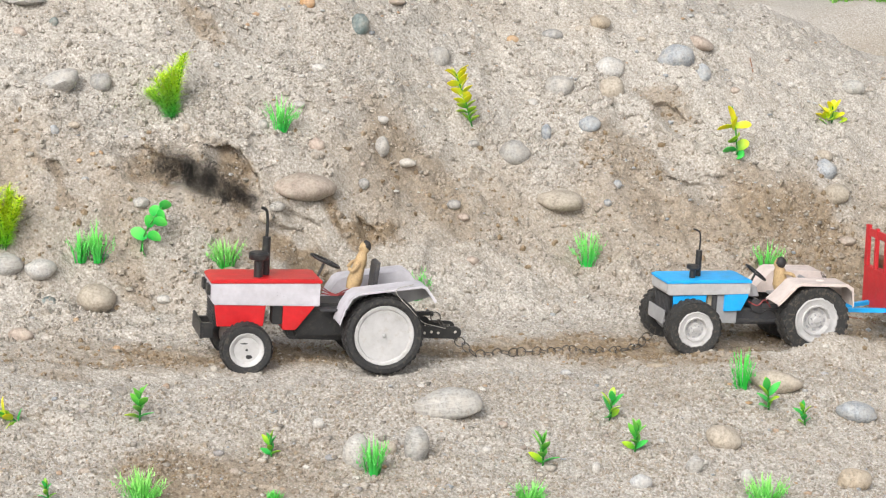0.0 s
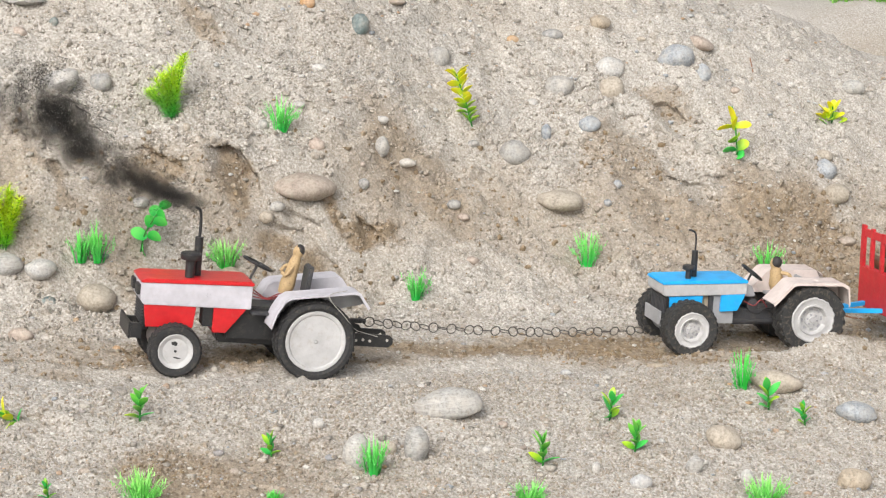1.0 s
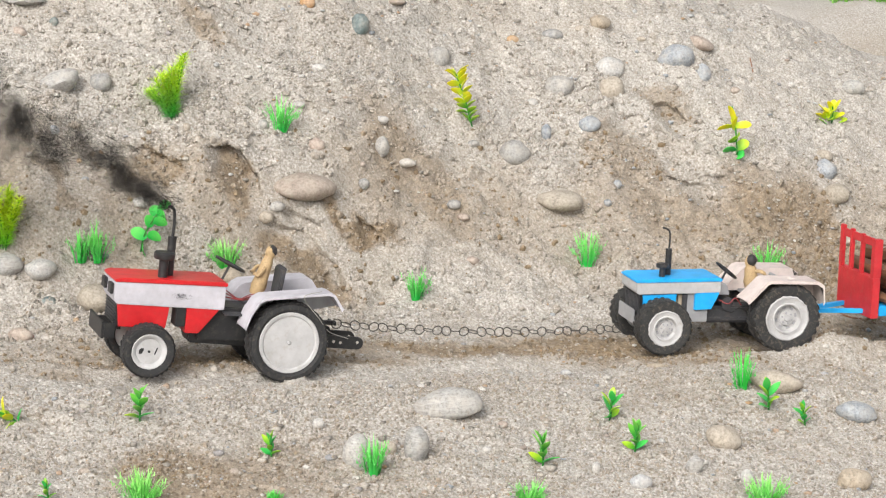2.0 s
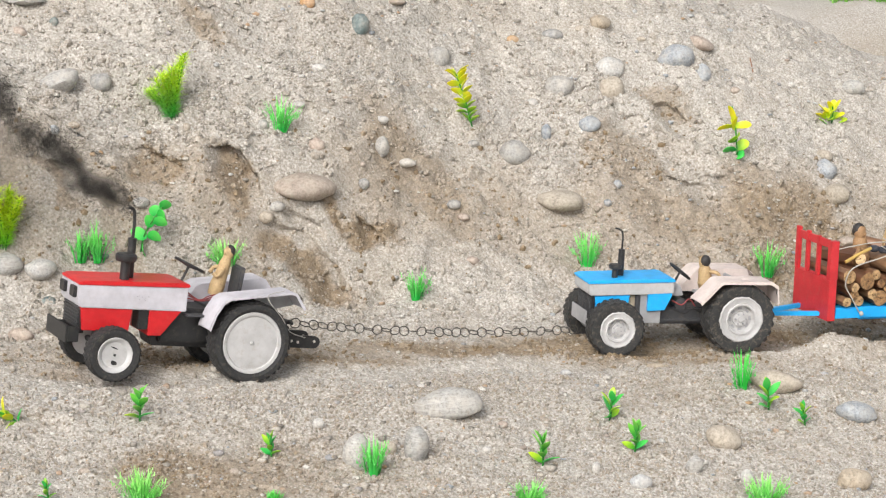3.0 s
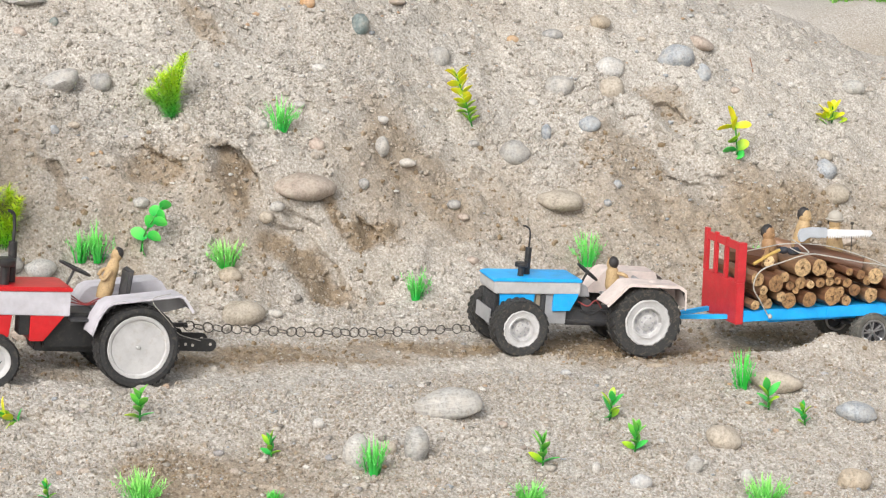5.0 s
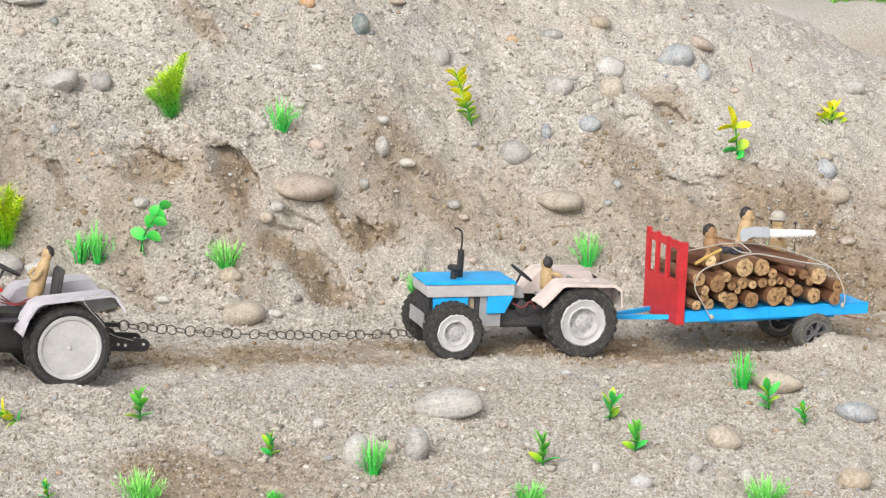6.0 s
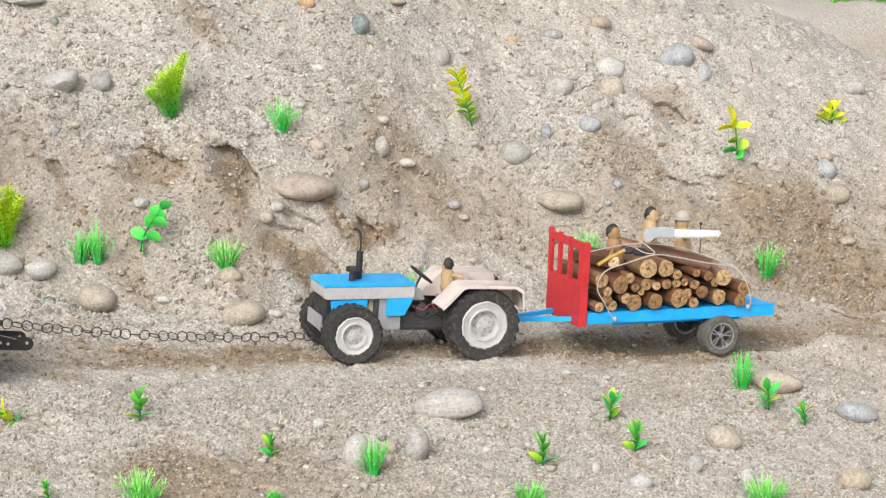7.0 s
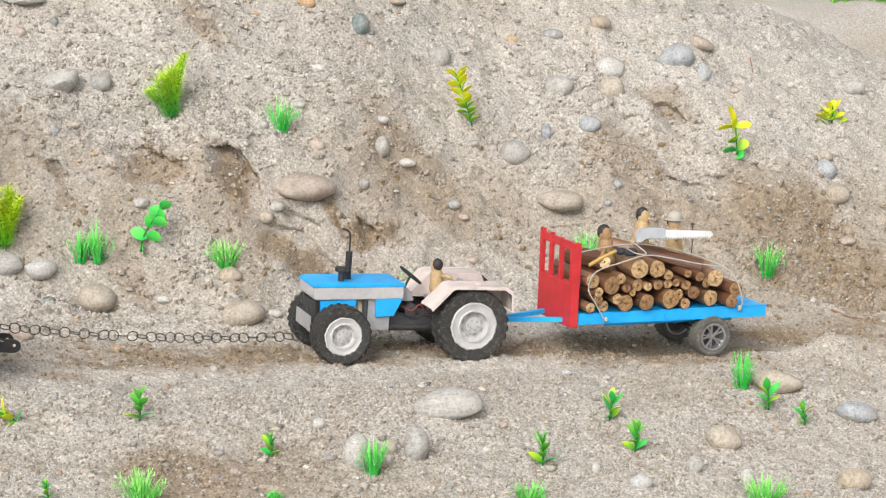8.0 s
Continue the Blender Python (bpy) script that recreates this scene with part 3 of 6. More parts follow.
    # three-point hitch
    for y in (0.0135, -0.0135):
        end = [(-0.0845 - 0.0062 * math.sin(a), 0.0312 + 0.0062 * math.cos(a)) for a in np.linspace(0, math.pi, 9)]
        arm = part("hitch_arm", prism([(-0.0300, 0.0265), (-0.0300, 0.0389)] + end, y - 0.0012, y + 0.0012, 0.0003), BLACK, r)
        for k, x in enumerate((-0.053, -0.060, -0.067, -0.0845)):
            part("bolt", lathe([(0, 0), (0.0015, 0), (0.0013, 0.0007), (0, 0.0008)], 8), BOLT, arm, m=Matrix.Translation((x, y + 0.0012, 0.0312 + 0.001 * (k % 2))))
    part("hitch_lug", prism([(-0.0280, 0.0390), (-0.0280, 0.0460), (-0.0500, 0.0460), (-0.0600, 0.0430), (-0.0620, 0.0390)], -0.0060, -0.0035, 0.0004), BLACK, r)
    part("top_link", slab(-0.0640, -0.0100, 0.0000, 0.0050, 0.0465, 0.0505, 0.0006), BLACK, r)
    part("top_pin", tube([(-0.0610, -0.010, 0.0485), (-0.0610, 0.010, 0.0485)], 0.0016, 8), BLACK, r)
    part("cross_bar", tube([(-0.0420, -0.0135, 0.0325), (-0.0420, 0.0135, 0.0325)], 0.0022, 8), BLACK, r)
    wheels = [wheel(r, "disc", 0.0390, 0.024, -0.0045, s * 0.038, 0.0360) for s in (1, -1)]
    wheels += [wheel(r, "small", 0.0252, 0.018, 0.1292, s * 0.038, 0.0215) for s in (1, -1)]
    return r, wheels


def blue_tractor():
    r = root("toy_tractor", "blue and off-white homemade toy tractor with chunky dusty tyres", "toy tractor", "toy tractors in convoy")
    part("bonnet_top", prism([(0.0610, 0.0757), (0.1570, 0.0740), (0.1572, 0.0760), (0.1520, 0.0776), (0.0650, 0.0794), (0.0610, 0.0786)], -0.0262, 0.0262, 0.0006), BLUE, r)
    part("bonnet_side", prism([(0.0620, 0.0632), (0.1535, 0.0612), (0.1560, 0.0640), (0.1560, 0.0742), (0.0620, 0.0759)], -0.0255, 0.0255, 0.0008), GREY_WHITE, r, "dirty off-white bonnet band")
    part("nose", prism([(0.1480, 0.0604), (0.1100, 0.0622), (0.1120, 0.0450), (0.1460, 0.0450)], -0.0235, 0.0235, 0.0005), BLUE, r)
    g = part("grille", slab(0.1475, 0.1510, -0.0215, 0.0215, 0.0400, 0.0600, 0.0004), BLACK, r)
    for i in range(10):
        y = -0.0200 + i * 0.0044
        part("slat", slab(0.1510, 0.1525, y - 0.0009, y + 0.0009, 0.0410, 0.0590, 0.0002), DARK, g)
    part("bumper", slab(0.1560, 0.1580, -0.0240, 0.0240, 0.0300, 0.0450, 0.0004), GREY, r, "pale grey bumper plate")
    part("bumper_bracket", slab(0.1300, 0.1565, -0.0060, 0.0060, 0.0330, 0.0400, 0.0004), DARK, r)
    part("engine", prism([(0.1090, 0.0618), (0.0940, 0.0624), (0.0940, 0.0400), (0.1090, 0.0440)], -0.0180, 0.0180, 0.0020), BEIGE, r, "beige engine block")
    part("filter", tube([(0.1000, 0.0200, 0.0420), (0.1000, 0.0200, 0.0610)], 0.0030, 10), DARK, r)
    part("side_plate", slab(0.0740, 0.0980, -0.0215, 0.0215, 0.0310, 0.0625, 0.0005), GREY, r, "silvery grey side plate")
    part("side_panel", prism([(0.0900, 0.0632), (0.0630, 0.0648), (0.0640, 0.0600), (0.0710, 0.0455), (0.0900, 0.0445)], -0.0248, 0.0248, 0.0004), BLUE, r)
    part("gearbox", prism([(0.0720, 0.0460), (0.0100, 0.0460), (0.0050, 0.0280), (0.0720, 0.0280)], -0.0130, 0.0130, 0.0015), DARK, r)
    part("chassis_rail", slab(0.0000, 0.0900, 0.0120, 0.0150, 0.0310, 0.0345, 0.0004), DARK, r)
    part("motor", tube([(0.0500, -0.012, 0.0500), (0.0500, 0.016, 0.0500)], 0.0065, 14), DARK, r)
    part("wire", tube(curve_points([(0.060, 0.016, 0.054), (0.050, 0.019, 0.050), (0.042, 0.018, 0.056), (0.034, 0.017, 0.048)], 6), 0.0007, 5), WIRE_RED, r, "thin red wire")
    part("wire", tube(curve_points([(0.058, 0.018, 0.044), (0.046, 0.020, 0.041), (0.036, 0.017, 0.045), (0.026, 0.018, 0.040)], 6), 0.0007, 5), BLACK, r)
    part("rear_axle", tube([(-0.0054, -0.044, 0.0405), (-0.0054, 0.040, 0.0405)], 0.0050, 12), BLACK, r)
    part("front_axle", tube([(0.1312, -0.044, 0.0288), (0.1312, 0.039, 0.0288)], 0.0030, 10, slab(0.1255, 0.1365, -0.0080, 0.0080, 0.0288, 0.0455, 0.0008)), BLACK, r)
    exhaust(r, 0.1140, 0.0778, 0.0034, 0.0285, 0.0215, 0.0085, 0.0010)
    air_cleaner(r, 0.1240, 0.0110, 0.0778, 0.0110, 0.0032, 0.0068, 0.0046)
    line = [(0.0415, 0.0590), (0.0350, 0.0650), (0.0205, 0.0800), (0.0165, 0.0815), (-0.0370, 0.0810), (-0.0442, 0.0765), (-0.0462, 0.0580)]
    fender(r, line, 0.0200, 0.0520, PINK_WHITE, 0.0030, PINK_WHITE)
    fender(r, line, -0.0200, -0.0520, PINK_WHITE, 0.0030, PINK_WHITE)
    part("mudguard_light", ball((-0.012, 0.036, 0.0812), (0.0045, 0.0030, 0.0016), 2, 0.1), PINK_WHITE, r)
    part("deck", slab(-0.0250, 0.0250, -0.0200, 0.0200, 0.0560, 0.0590, 0.0005), GREY, r)
    part("dashboard", prism([(0.0620, 0.0590), (0.0470, 0.0590), (0.0510, 0.0700), (0.0620, 0.0740)], -0.0150, 0.0150, 0.0010), GREY, r)
    part("seat", slab(-0.0060, 0.0120, -0.0110, 0.0110, 0.0590, 0.0640, 0.0010), GREY, r)
    part("seat_back", slab(-0.0090, -0.0060, -0.0110, 0.0110, 0.0590, 0.0790, 0.0010), GREY, r)
    steering(r, 0.0480, 0.0830, 0.0130, -38, (0.0540, 0.0700))
    part("drawbar_plate", slab(-0.0480, 0.0050, -0.0070, 0.0070, 0.0330, 0.0365, 0.0005), BLACK, r)
    wheels = [wheel(r, "dished", 0.0376, 0.026, -0.0062, y, 0.0405) for y in (0.037, -0.043)]
    wheels += [wheel(r, "dished", 0.0296, 0.022, 0.1290, y, 0.0295) for y in (0.037, -0.043)]
    return r, wheels


def log_trailer():
    r = root("toy_trailer", "blue flatbed toy trailer with red slatted headboard and silver wheels", "toy trailer")
    B = 0.160
    part("bed", prism([(-0.060, 0.0375), (B, 0.0375), (B, 0.0490), (-0.060, 0.0490)], -0.0420, 0.0420, 0.0006), BLUE, r)
    part("bed_lip", prism([(-0.0605, 0.0490), (0.150, 0.0490), (0.150, 0.0496), (-0.0605, 0.0500)], 0.0385, 0.0420, 0.0002), BLUE, r)
    part("under_rail", slab(-0.030, 0.120, 0.018, 0.023, 0.0310, 0.0375, 0.0004), BLUE, r)
    part("under_rail", slab(-0.030, 0.120, -0.023, -0.018, 0.0310, 0.0375, 0.0004), BLUE, r)
    part("bed_clip", slab(0.058, 0.062, 0.0420, 0.0436, 0.0400, 0.0480, 0.0004), BLUE, r)
    hb = part("headboard", prism([(B + 0.001, 0.0350), (B + 0.010, 0.0350), (B + 0.010, 0.0800), (B + 0.001, 0.0800)], -0.0380, 0.0420, 0.0006), RED_OLD, r)
    for i, y in enumerate((-0.0350, -0.0130, 0.0110, 0.0380)):
        wpost = (0.0036, 0.0026, 0.0026, 0.0040)[i]
        part("post", slab(B + (0.0005 if i == 3 else 0.0060), B + 0.0100, y - wpost, y + wpost, 0.0800, (0.1262, 0.1250, 0.1236, 0.1220)[i], 0.0005), RED_OLD, hb)
    part("top_rail", slab(B + 0.0065, B + 0.0095, -0.0320, 0.0345, 0.1140, 0.1225, 0.0004), RED_OLD, hb)
    for y in (-0.024, 0.024):
        part("drawbar", tube([(B + 0.002, y, 0.0400), (B + 0.070, y * 0.1, 0.0385)], 0.0032, 4), BLUE, r)
    part("drawbar_tongue", slab(B + 0.060, B + 0.088, -0.0050, 0.0050, 0.0365, 0.0400, 0.0005), BLUE, r)
    part("axle", tube([(0.0045, -0.040, 0.0190), (0.0045, 0.040, 0.0190)], 0.0030, 10), DARK, r)
    for y in (-0.020, 0.020):
        part("axle_block", slab(-0.0015, 0.0105, y - 0.004, y + 0.004, 0.0180, 0.0375, 0.0006), DARK, r)
    wheels = [wheel(r, "spoke", 0.0215, 0.017, 0.0045, s * 0.0385, 0.0190) for s in (1, -1)]
    return r, wheels


RED_TRACTOR, RED_WHEELS = red_tractor()
BLUE_TRACTOR, BLUE_WHEELS = blue_tractor()
TRAILER, TRAILER_WHEELS = log_trailer()
RIDERS = []      # (thing, "red" / "blue" / "trailer", its pose on the vehicle)

# ---- what rides on the vehicles ----


def log_material():
    m, nt, bsdf = nodes_of("log_bark")
    info = nt.nodes.new("ShaderNodeObjectInfo")
    tone = ramp_node(nt, info.outputs["Random"], [(0.1, (0.115, 0.050, 0.026)), (0.5, (0.19, 0.090, 0.046)), (0.9, (0.27, 0.155, 0.085))])
    st = ramp_node(nt, noise_node(nt, 120, 5, 0.65, stretch=(1, 0.15, 1)), [(0.3, (0.55,) * 3), (0.65, (1.25,) * 3)])
    nt.links.new(mix_node(nt, 1.0, tone, st, "MULTIPLY"), bsdf.inputs["Base Color"])
    bsdf.inputs["Roughness"].default_value = 0.45
    bump_node(nt, bsdf, noise_node(nt, 300, 4, 0.65, stretch=(1, 0.2, 1)), 0.5, 0.001)
    e, nt, bsdf = nodes_of("log_end_grain")
    info = nt.nodes.new("ShaderNodeObjectInfo")
    tone = ramp_node(nt, info.outputs["Random"], [(0.0, (0.24, 0.125, 0.055)), (0.5, (0.40, 0.235, 0.105)), (1.0, (0.55, 0.38, 0.20))])
    st = ramp_node(nt, noise_node(nt, 260, 5, 0.7), [(0.36, (0.4,) * 3), (0.58, (1.15,) * 3)])
    nt.links.new(mix_node(nt, 1.0, tone, st, "MULTIPLY"), bsdf.inputs["Base Color"])
    bsdf.inputs["Roughness"].default_value = 0.75
    bump_node(nt, bsdf, noise_node(nt, 500, 4, 0.7), 0.5, 0.0008)
    return m, e


BARK, END_GRAIN = log_material()
HEART = paint("dark_heartwood", (0.13, 0.065, 0.03), 0.8, 0.1)


def timber(radius, length, seed, label):
    """A short round log along y with uneven bark, cut ends and a dark cracked heart."""
    rnd = random.Random(seed)
    b = bmesh.new()
    segs, rings = 14, 7
    wob = [rnd.uniform(0.93, 1.07) for _ in range(segs)]
    bend = rnd.uniform(-0.0012, 0.0012)
    loops = []
    for j in range(rings):
        y = (j / (rings - 1) - 0.5) * length
        k = rnd.uniform(0.97, 1.03)
        dz = bend * (1 - (2 * j / (rings - 1) - 1) ** 2)
        loops.append([b.verts.new((radius * k * wob[i] * math.cos(2 * math.pi * i / segs), y + (rnd.uniform(-0.0006, 0.0006) if j in (0, rings - 1) else 0), radius * k * wob[i] * math.sin(2 * math.pi * i / segs) + dz)) for i in range(segs)])
    for p, q in zip(loops, loops[1:]):
        for i in range(segs):
            b.faces.new((p[i], p[(i + 1) % segs], q[(i + 1) % segs], q[i]))
    for loop, s in ((loops[0], -1), (loops[-1], 1)):
        inner = [b.verts.new((v.co.x * 0.82, v.co.y + s * 0.0004, v.co.z * 0.82)) for v in loop]
        for i in range(segs):
            f = b.faces.new((loop[i], loop[(i + 1) % segs], inner[(i + 1) % segs], inner[i]))
            f.material_index = 1
        mid = b.verts.new((0, loop[0].co.y - s * 0.0005, 0))
        star = rnd.randint(3, 5)
        for i in range(segs):
            f = b.faces.new((inner[i], inner[(i + 1) % segs], mid))
            f.material_index = 1
        # the heart's crack
        a0 = rnd.uniform(0, 6.28)
        y = loop[0].co.y + s * 0.0004
        core = [b.verts.new((radius * k * math.cos(a0 + math.pi * i / star), y, radius * k * math.sin(a0 + math.pi * i / star))) for i, k in enumerate(rnd.uniform(0.14, 0.46) if i % 2 else rnd.uniform(0.06, 0.13) for i in range(2 * star))]
        deep = b.verts.new((0, y - s * 0.001, 0))
        for i in range(2 * star):
            f = b.faces.new((core[i], core[(i + 1) % (2 * star)], deep))
            f.material_index = 2
    return tagged(part("log", b, [BARK, END_GRAIN, HEART]), label, "log", "logs on the trailer")


LOGS_LOW = [(0.1301, 0.0560, 0.0057), (0.1492, 0.0560, 0.0056), (0.1075, 0.0595, 0.0091), (0.0858, 0.0595, 0.0088), (0.0592, 0.0605, 0.0106), (0.0369, 0.0560, 0.0058),
            (0.0093, 0.0590, 0.0088), (-0.0128, 0.0565, 0.0074), (0.1384, 0.0640, 0.0053), (0.1202, 0.0650, 0.0058), (0.1110, 0.0745, 0.0053), (0.0274, 0.0660, 0.0070),
            (-0.0176, 0.0680, 0.0082), (0.0448, 0.0650, 0.0056), (0.0979, 0.0680, 0.0040)]
LOGS_HIGH = [(0.1315, 0.0790, 0.0099), (0.0947, 0.0765, 0.0070), (0.0830, 0.0760, 0.0048), (0.0700, 0.0765, 0.0056), (0.0565, 0.0765, 0.0054), (0.0353, 0.0755, 0.0056),
             (0.0460, 0.0765, 0.0045), (0.0575, 0.0865, 0.0054), (0.0959, 0.0945, 0.0105), (0.0726, 0.0920, 0.0093), (0.0247, 0.0845, 0.0054), (0.0010, 0.0810, 0.0093),
             (0.0376, 0.0870, 0.0045), (0.1421, 0.0720, 0.0053), (0.0164, 0.0750, 0.0054), (0.1180, 0.0850, 0.0060), (0.1500, 0.0840, 0.0080)]
rnd = random.Random(4)
for i, (x, z, r) in enumerate(LOGS_LOW + LOGS_HIGH):
    thick = "thick round log with pale sawn end and cracked heart" if r > 0.0075 else "thin brown-barked log with a pale sawn end"
    ob = timber(r * 0.94, 0.080 + rnd.uniform(-0.004, 0.006), 100 + i, thick)
    RIDERS.append((ob, "trailer", pose(x, 0.003 + rnd.uniform(-0.002, 0.004), z, rnd.uniform(-2, 2), rnd.uniform(0, 360), rnd.uniform(-4, 4))))
# longer reddish logs lying across the top
for i, (x, y, z, r, length, yaw, tip) in enumerate(((0.046, 0.012, 0.0985, 0.0075, 0.075, 58, -12), (0.026, -0.012, 0.0940, 0.0070, 0.080, 64, -14), (0.060, -0.018, 0.1010, 0.0070, 0.070, 50, -8),
                                                   (0.128, -0.010, 0.0960, 0.0100, 0.060, 10, 4), (0.118, 0.020, 0.0920, 0.0060, 0.050, -38, 22))):
    ob = timber(r, length, 300 + i, "reddish-brown log lying aslant on the stack")
    RIDERS.append((ob, "trailer", pose(x, y, z, tip, 0, yaw)))

# figures: plain carved shapes
CLAY = paint("tan_clay", (0.50, 0.35, 0.18), 0.6, 0.75, (0.13, 0.07, 0.03), scale=170)
CLAY_DARK = paint("brown_clay", (0.36, 0.21, 0.10), 0.6, 0.75, (0.08, 0.045, 0.02), scale=170)
HAIR = paint("black_clay", (0.025, 0.022, 0.022), 0.6, 0.2)
FELT = paint("grey_felt", (0.40, 0.37, 0.32), 0.9, 0.3)


def figure(label, head, seat, size, face, arms, mats, hat=False):
    """A small carved figure: body, head, hair and arms in one mesh. face: degrees it is turned."""
    head, seat = Vector(head), Vector(seat)
    neck = head.lerp(seat, 0.24)
    mid = head.lerp(seat, 0.55)
    b = tube(curve_points([seat, seat.lerp(mid, 0.5), mid, neck, head], 4), 0.005, 12, radii=[size * k for k in np.interp(np.linspace(0, 1, 17), [0, 0.25, 0.55, 0.75, 0.85, 1], [0.90, 1.08, 0.88, 0.80, 0.62, 0.5])])
    b = ball(head, (size * 0.72, size * 0.68, size * 0.95), 3, 0.10, 2, b)
    d = Vector((math.cos(radians(face)), math.sin(radians(face)), 0))
    b = ball(head + d * size * 0.66 - Vector((0, 0, size * 0.10)), (size * 0.20, size * 0.20, size * 0.26), 1, 0.0, 0, b)
    for pts in arms:
        b = tube(curve_points([neck + (seat - neck) * 0.12] + [Vector(p) for p in pts], 5), size * 0.26, 8, b)
    n0 = len(b.faces)
    b = ball(head - d * size * 0.20 + Vector((0, 0, size * 0.22)), (size * 0.74, size * 0.74, size * 0.86), 2, 0.14, 5, b)
    b.faces.ensure_lookup_table()
    for f in b.faces[n0:]:
        f.material_index = 1
    if hat:
        n0 = len(b.faces)
        b = ball(head + Vector((0, 0, size * 0.62)), (size * 0.92, size * 0.92, size * 0.85), 2, 0.05, 7, b)
        b = ball(head + Vector((0, 0, size * 0.40)), (size * 1.15, size * 1.15, size * 0.16), 2, 0.05, 8, b)
        b.faces.ensure_lookup_table()
        for f in b.faces[n0:]:
            f.material_index = 2
    return tagged(part("figurine", b, mats), label, "figurine", "clay figurines")


RIDERS.append((figure("tan clay driver figurine with black hair on tractor seat", (0.0090, 0.001, 0.1140), (0.0195, 0, 0.0725), 0.0071, 15,
                      [[(0.0165, 0.0085, 0.0985), (0.0215, 0.0085, 0.0925), (0.0250, 0.0060, 0.0945)], [(0.0180, -0.0085, 0.0985), (0.0230, -0.0080, 0.0930)]], [CLAY, HAIR, FELT]), "red", Matrix()))
RIDERS.append((figure("small clay driver figurine sunk between pinkish mudguards", (0.0200, -0.002, 0.0915), (0.0160, -0.002, 0.0640), 0.0080, -60,
                      [[(0.008, 0.008, 0.082), (0.004, 0.006, 0.074)]], [CLAY, HAIR, FELT]), "blue", Matrix()))
RIDERS.append((figure("brown carved figurine with black hair sitting on logs", (0.1188, 0.010, 0.1250), (0.1160, 0.010, 0.0900), 0.0096, 120,
                      [[(0.128, 0.024, 0.106), (0.136, 0.032, 0.102)]], [CLAY_DARK, HAIR, FELT]), "trailer", Matrix()))
RIDERS.append((figure("tan carved figurine with black hair behind logs", (0.0645, -0.010, 0.1385), (0.0690, -0.010, 0.1020), 0.0096, 120,
                      [[(0.074, 0.004, 0.118), (0.078, 0.024, 0.122)]], [CLAY, HAIR, FELT]), "trailer", Matrix()))
RIDERS.append((figure("tan carved figurine in a grey felt hat", (0.0333, 0.000, 0.1330), (0.0313, 0.000, 0.0980), 0.0092, 100,
                      [[(0.036, 0.012, 0.118), (0.044, 0.022, 0.122)]], [CLAY, HAIR, FELT], hat=True), "trailer", Matrix()))


SAW_WHITE = paint("saw_white", (0.78, 0.79, 0.80), 0.4, 0.1)
SAW_GREY = paint("saw_grey", (0.50, 0.53, 0.57), 0.5, 0.15)


def toy_saw():
    r = root("saw", "toy saw with white toothed blade and grey handle", "saw")
    n = 18
    teeth = []
    for i in range(n):
        x = 0.056 - 0.052 * i / n
        teeth += [(x, -0.0002), (x - 0.0014, -0.0032)]
    part("blade", prism([(0.060, 0.0075), (0.004, 0.0045), (0.001, 0.0010)] + teeth[::-1] + [(0.060, -0.0010)], -0.0005, 0.0005, 0), SAW_WHITE, r, "white toothed blade")
    part("handle", prism([(0.058, 0.0090), (0.078, 0.0100), (0.090, 0.0085), (0.0925, 0.0020), (0.0900, -0.0050), (0.0860, -0.0055), (0.0800, -0.0010), (0.0580, -0.0020)], -0.0024, 0.0024, 0.0009), SAW_GREY, r, "light grey moulded handle")
    return r


RIDERS.append((toy_saw(), "trailer", pose(0.0, 0.026, 0.1235, 0, 0, 0)))


def lash_rope():
    r = root("lashing_rope", "off-white string lashed over the log load", "rope")
    one = curve_points([(0.1332, 0.0446, 0.0440), (0.1440, 0.0462, 0.0600), (0.1530, 0.0462, 0.0760), (0.1460, 0.0470, 0.0930), (0.1180, 0.0440, 0.1010), (0.0880, 0.0440, 0.1080), (0.0620, 0.0430, 0.1045),
                        (0.0250, 0.0420, 0.0970), (-0.0070, 0.0440, 0.0910), (-0.0200, 0.0470, 0.0760), (-0.0270, 0.0470, 0.0560), (-0.0250, 0.0446, 0.0450)], 8)
    part("strand", tube(one, 0.0007, 6), STRING, r)
    two = curve_points([(0.1560, 0.020, 0.108), (0.1330, 0.024, 0.1130), (0.0990, 0.022, 0.1160), (0.0550, 0.022, 0.1120), (0.0150, 0.026, 0.1010), (-0.0120, 0.036, 0.0900), (-0.0200, 0.044, 0.0800)], 8)
    part("strand", tube(two, 0.0006, 6), STRING, r)
    three = curve_points([(0.1030, 0.030, 0.113), (0.0930, 0.032, 0.1080), (0.0860, 0.040, 0.1090), (0.0900, 0.030, 0.1150), (0.0960, 0.020, 0.1200)], 6)
    part("strand", tube(three, 0.0007, 6), STRING, r)
    for x, z in ((0.1310, 0.0430), (-0.0255, 0.0490)):
        part("knot", ball((x, 0.0455, z), (0.0022, 0.0020, 0.0030), 2, 0.3, x * 100), STRING, r)
    return r


